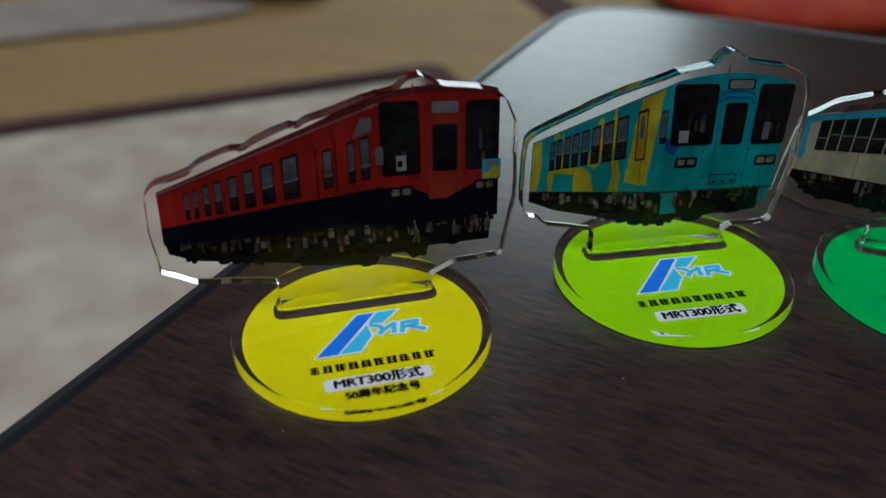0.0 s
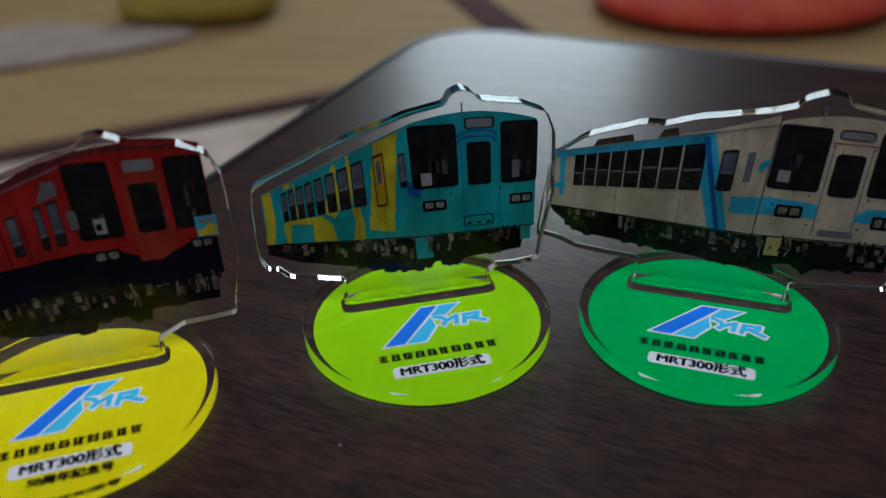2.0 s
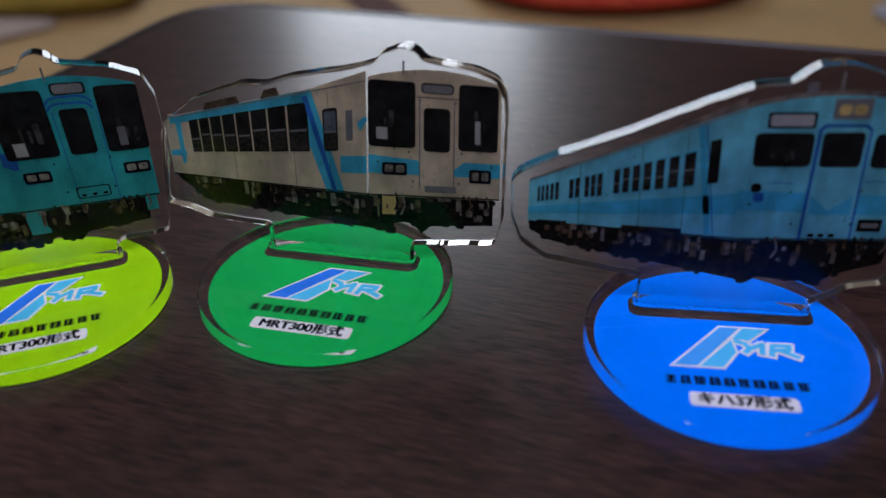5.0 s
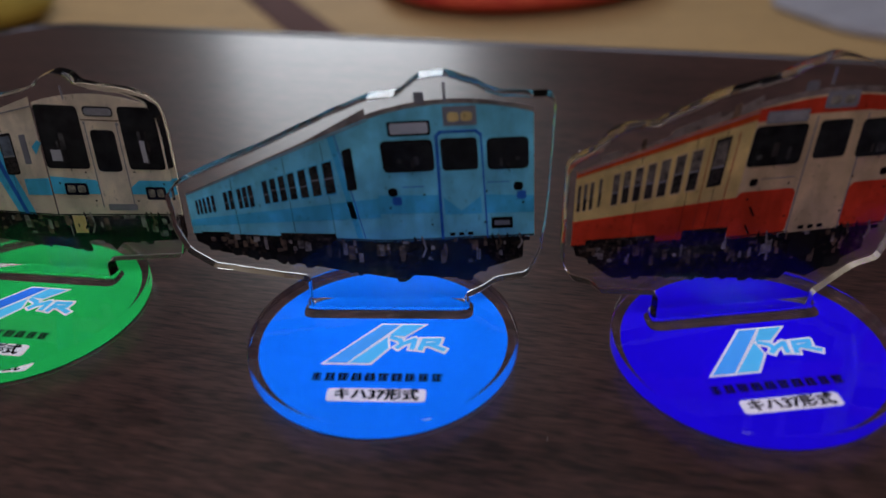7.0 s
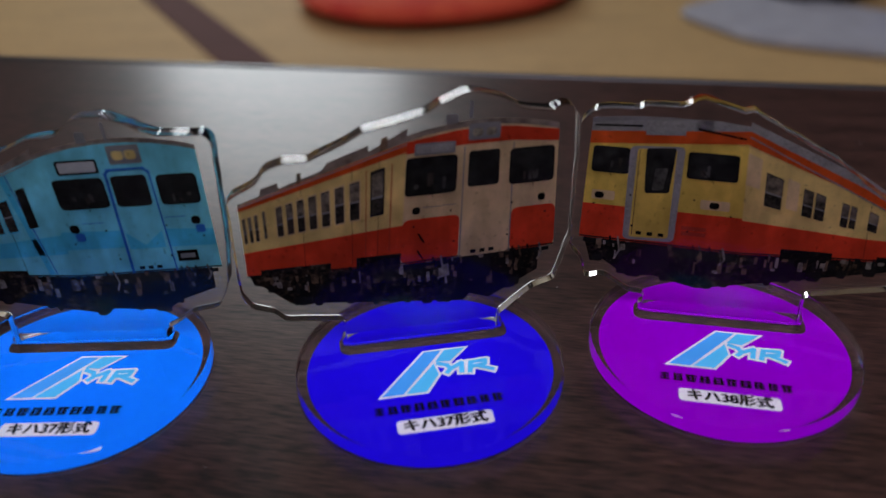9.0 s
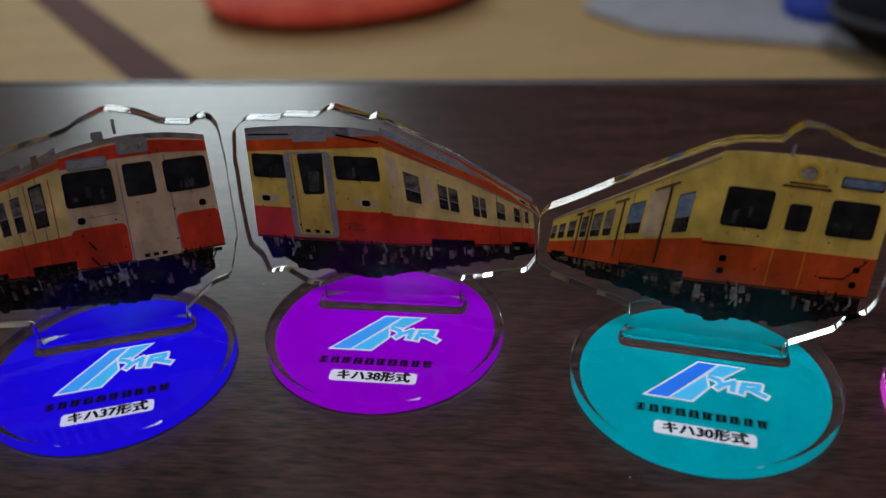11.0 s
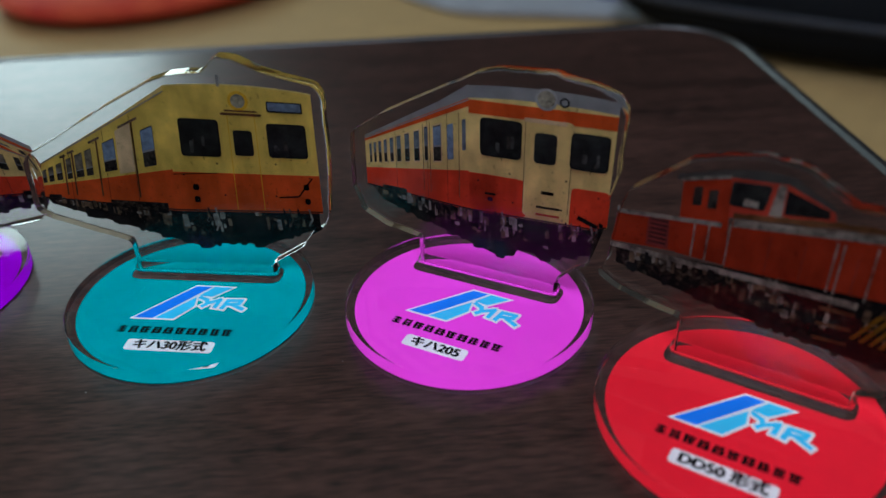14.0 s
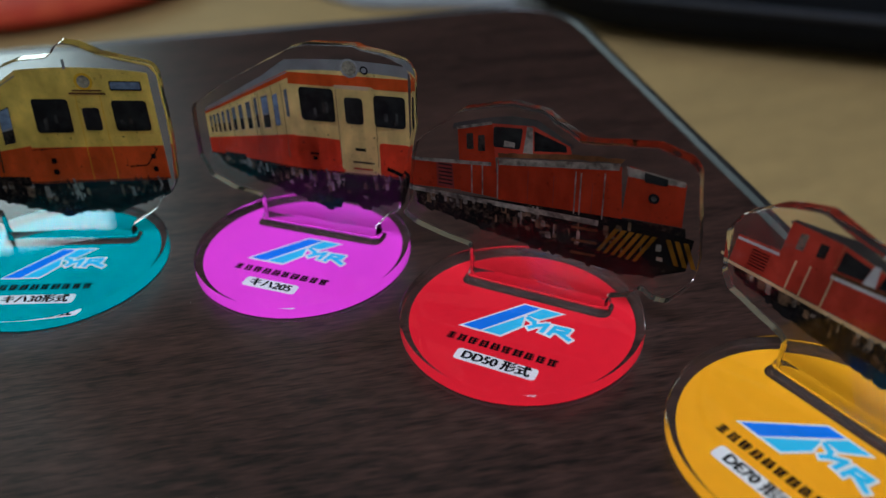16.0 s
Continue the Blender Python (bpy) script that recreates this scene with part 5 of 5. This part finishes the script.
STANDS = [
    (-2.23, 6.74, 30.1, "lemon", [(1.27, 0.5), (1.7, 0.72), (2.57, 0.76), (2.65, 1.27), (2.77, 1.91), (2.73, 3.24), (2.55, 3.63), (2.13, 3.84), (1.51, 3.93), (1.21, 4.12), (0.95, 4.1), (0.81, 3.93), (0.38, 3.84), (-0.57, 3.56), (-0.7, 3.48), (-0.81, 3.52), (-1.38, 3.31), (-1.52, 3.2), (-1.72, 3.22), (-2.24, 3.03), (-2.38, 2.9), (-2.89, 2.78), (-3.06, 2.61), (-3.1, 1.98), (-3.04, 1.24), (-2.75, 1.12), (-2.56, 0.98), (-1.27, 0.8)],
     "clear acrylic stand, yellow base, red and navy railcar", "MRT300形式", (-0.8, 0.85), draw_red, "50周年記念号"),
    (2.52, 9.87, 25.9, "lime", [(1.27, 0.47), (1.41, 0.6), (1.92, 0.57), (2.19, 0.61), (2.29, 1.11), (2.46, 1.97), (2.43, 3.1), (2.28, 3.45), (1.86, 3.64), (1.14, 3.78), (1.01, 3.93), (0.83, 4.0), (0.65, 3.93), (0.55, 3.75), (-0.03, 3.66), (-0.84, 3.41), (-1.24, 3.29), (-1.93, 2.98), (-2.53, 2.72), (-2.64, 2.56), (-2.67, 1.97), (-2.66, 1.34), (-2.55, 1.13), (-2.37, 1.13), (-2.21, 0.94), (-1.27, 0.73)],
     "clear acrylic stand, lime base, teal and yellow railcar", "MRT300形式", (-0.8, 0.78), draw_teal, None),
    (7.15, 10.82, -5.2, "green", [(1.27, 0.6), (1.84, 0.67), (2.71, 0.76), (2.82, 1.17), (2.85, 2.23), (2.86, 3.3), (2.71, 3.62), (2.36, 3.74), (1.61, 3.84), (1.51, 3.99), (1.27, 4.03), (0.98, 3.93), (0.83, 3.76), (0.31, 3.62), (-0.5, 3.47), (-0.98, 3.32), (-1.44, 3.28), (-2.36, 2.94), (-2.86, 2.55), (-2.97, 2.39), (-3.1, 1.5), (-3.16, 0.98), (-2.68, 0.9), (-2.38, 0.78), (-1.27, 0.7)],
     "clear acrylic stand, green base, ivory and sky-blue railcar", "MRT300形式", (-0.79, 0.84), draw_ivory, None),
    (13.50, 9.86, 0.0, "azure", [(1.27, 0.51), (1.49, 0.62), (1.79, 0.84), (2.26, 0.94), (2.47, 1.42), (2.55, 2.19), (2.61, 3.86), (2.52, 3.97), (1.83, 3.98), (1.63, 4.05), (1.52, 4.14), (1.21, 4.25), (1.02, 4.3), (0.64, 4.25), (0.46, 4.08), (0.32, 4.0), (-0.06, 3.95), (-0.69, 3.69), (-1.84, 3.16), (-2.62, 2.84), (-3.19, 2.56), (-3.3, 2.41), (-3.29, 1.8), (-3.14, 1.37), (-2.75, 1.09), (-1.27, 0.84)],
     "clear acrylic stand, bright blue base, light blue diesel car", "キハ37形式", (-0.69, 0.76), draw_blue, None),
    (19.15, 9.78, 8.7, "indigo", [(1.27, 0.56), (1.55, 0.8), (1.85, 1.04), (2.19, 1.13), (2.34, 1.64), (2.44, 1.95), (2.47, 3.15), (2.46, 3.99), (2.34, 4.16), (2.17, 4.18), (2.04, 4.1), (1.62, 4.17), (1.3, 4.36), (1.02, 4.47), (0.82, 4.5), (0.49, 4.38), (0.28, 4.28), (0.15, 4.2), (-0.75, 4.01), (-1.06, 3.84), (-1.44, 3.7), (-1.53, 3.65), (-1.88, 3.66), (-2.17, 3.56), (-2.33, 3.35), (-2.68, 3.2), (-2.79, 3.08), (-2.8, 2.31), (-2.81, 1.49), (-2.66, 1.2), (-2.34, 1.1), (-2.2, 0.91), (-1.27, 0.79)],
     "clear acrylic stand, indigo base, cream and vermilion diesel car", "キハ37形式", (-0.68, 0.75), draw_indigo, None),
    (23.87, 10.08, -12.5, "violet", [(1.27, 0.86), (2.47, 1.1), (2.64, 1.39), (2.71, 2.13), (2.63, 2.32), (1.27, 3.28), (0.12, 3.9), (-0.01, 4.01), (-0.13, 3.95), (-0.39, 4.01), (-0.73, 4.15), (-0.89, 4.07), (-1.02, 3.99), (-1.57, 3.99), (-1.66, 3.92), (-2.0, 3.94), (-2.28, 3.91), (-2.49, 3.71), (-2.56, 3.23), (-2.58, 2.42), (-2.57, 1.45), (-2.36, 1.19), (-2.28, 0.85), (-1.99, 0.94), (-1.82, 0.84), (-1.52, 0.63), (-1.27, 0.63)],
     "clear acrylic stand, purple base, cream railcar with yellow end door", "キハ38形式", (-0.7, 0.77), draw_purple, None),
    (28.94, 8.09, -20.8, "turquoise", [(1.27, 0.54), (1.91, 0.93), (2.04, 1.17), (2.31, 1.32), (2.42, 1.61), (2.5, 2.78), (2.5, 3.74), (2.39, 3.9), (1.88, 4.03), (1.53, 4.14), (1.23, 4.31), (0.89, 4.38), (0.76, 4.28), (0.63, 4.11), (0.07, 4.08), (-0.29, 3.95), (-1.33, 3.4), (-2.34, 2.82), (-2.72, 2.63), (-2.84, 2.46), (-2.89, 1.55), (-2.7, 1.39), (-1.27, 0.93)],
     "clear acrylic stand, turquoise base, mustard and orange railcar", "キハ30形式", (-0.68, 0.8), draw_commuter, None),
    (33.51, 6.54, -41.0, "magenta", [(1.27, 0.57), (1.56, 0.88), (1.84, 1.06), (1.86, 1.36), (1.98, 1.97), (2.18, 2.77), (2.22, 3.78), (2.08, 4.0), (1.73, 4.11), (1.24, 4.18), (1.14, 4.23), (0.23, 4.18), (-0.15, 4.07), (-0.89, 3.68), (-1.88, 3.14), (-2.49, 2.72), (-2.57, 2.59), (-2.6, 1.63), (-2.42, 1.16), (-1.94, 0.93), (-1.27, 0.85)],
     "clear acrylic stand, magenta base, cream and vermilion railcar with emblem", "キハ205", (-0.56, 0.54), draw_single, None),
    (36.52, 2.90, -46.6, "scarlet", [(1.27, 0.54), (1.67, 0.67), (1.81, 0.88), (2.0, 0.73), (2.3, 0.72), (2.46, 0.94), (2.65, 1.17), (2.71, 1.61), (2.52, 3.17), (2.37, 3.36), (1.87, 3.51), (0.67, 3.36), (0.04, 3.75), (-0.55, 3.8), (-1.41, 3.56), (-1.77, 3.26), (-2.29, 2.85), (-2.38, 2.52), (-2.47, 1.63), (-2.63, 1.34), (-2.3, 1.16), (-1.88, 1.05), (-1.27, 0.95)],
     "clear acrylic stand, red base, orange-red shunting locomotive", "DD50 形式", (-0.65, 0.77), draw_loco_red, None),
    (39.18, -1.29, -77.5, "saffron", [(1.27, 0.7), (2.4, 0.9), (2.6, 1.4), (2.5, 2.6), (2.2, 2.9), (0.5, 2.85), (-0.35, 2.98), (-1.12, 3.2), (-1.78, 3.0), (-2.35, 2.6), (-2.6, 2.2), (-2.55, 1.4), (-2.4, 1.18), (-1.5, 0.93), (-1.27, 0.84)],
     "clear acrylic stand, orange base, dull red shunting locomotive", "DE70 形式", (-0.7, 0.77), draw_loco_old, None),
]
for number, (x, y, turn, tint, outline, label, words, pill, draw, extra) in enumerate(STANDS):
    DROP = 0.0 if number < 3 else 0.06
    acrylic_stand(x, y, turn, TINTS[tint], outline, label, words, pill, draw, extra, tint in ("azure", "indigo", "violet"))

# ---- dust ----
DUST = material("pale_dust", (0.3, 0.3, 0.31), 0.9, scale=300)
bm = bmesh.new()
rng = random.Random(12)
for _ in range(60):
    u, v, r = rng.uniform(LEFT + 2, RIGHT - 2), rng.uniform(-4, BACK - 3), rng.choice((0.006, 0.008, 0.01, 0.014))
    a = radians(TURN)
    x, y = u * math.cos(a) - v * math.sin(a), u * math.sin(a) + v * math.cos(a)
    turn, long = rng.uniform(0, 3.14), rng.uniform(1, 3)
    ring = []
    for k in range(5):
        t = 2 * math.pi * k / 5
        px, py = r * long * math.cos(t), r * math.sin(t)
        ring.append((x + px * math.cos(turn) - py * math.sin(turn), y + px * math.sin(turn) + py * math.cos(turn)))
    low = [bm.verts.new((px * CM, py * CM, 0.00004)) for px, py in ring]
    top = bm.verts.new((x * CM, y * CM, 0.00004 + r * 0.6 * CM))
    for k in range(5):
        bm.faces.new((low[k - 1], low[k], top))
tagged(mesh_part("dust", bm, DUST), "pale specks of dust scattered on the tabletop", "dust", kind="stuff")
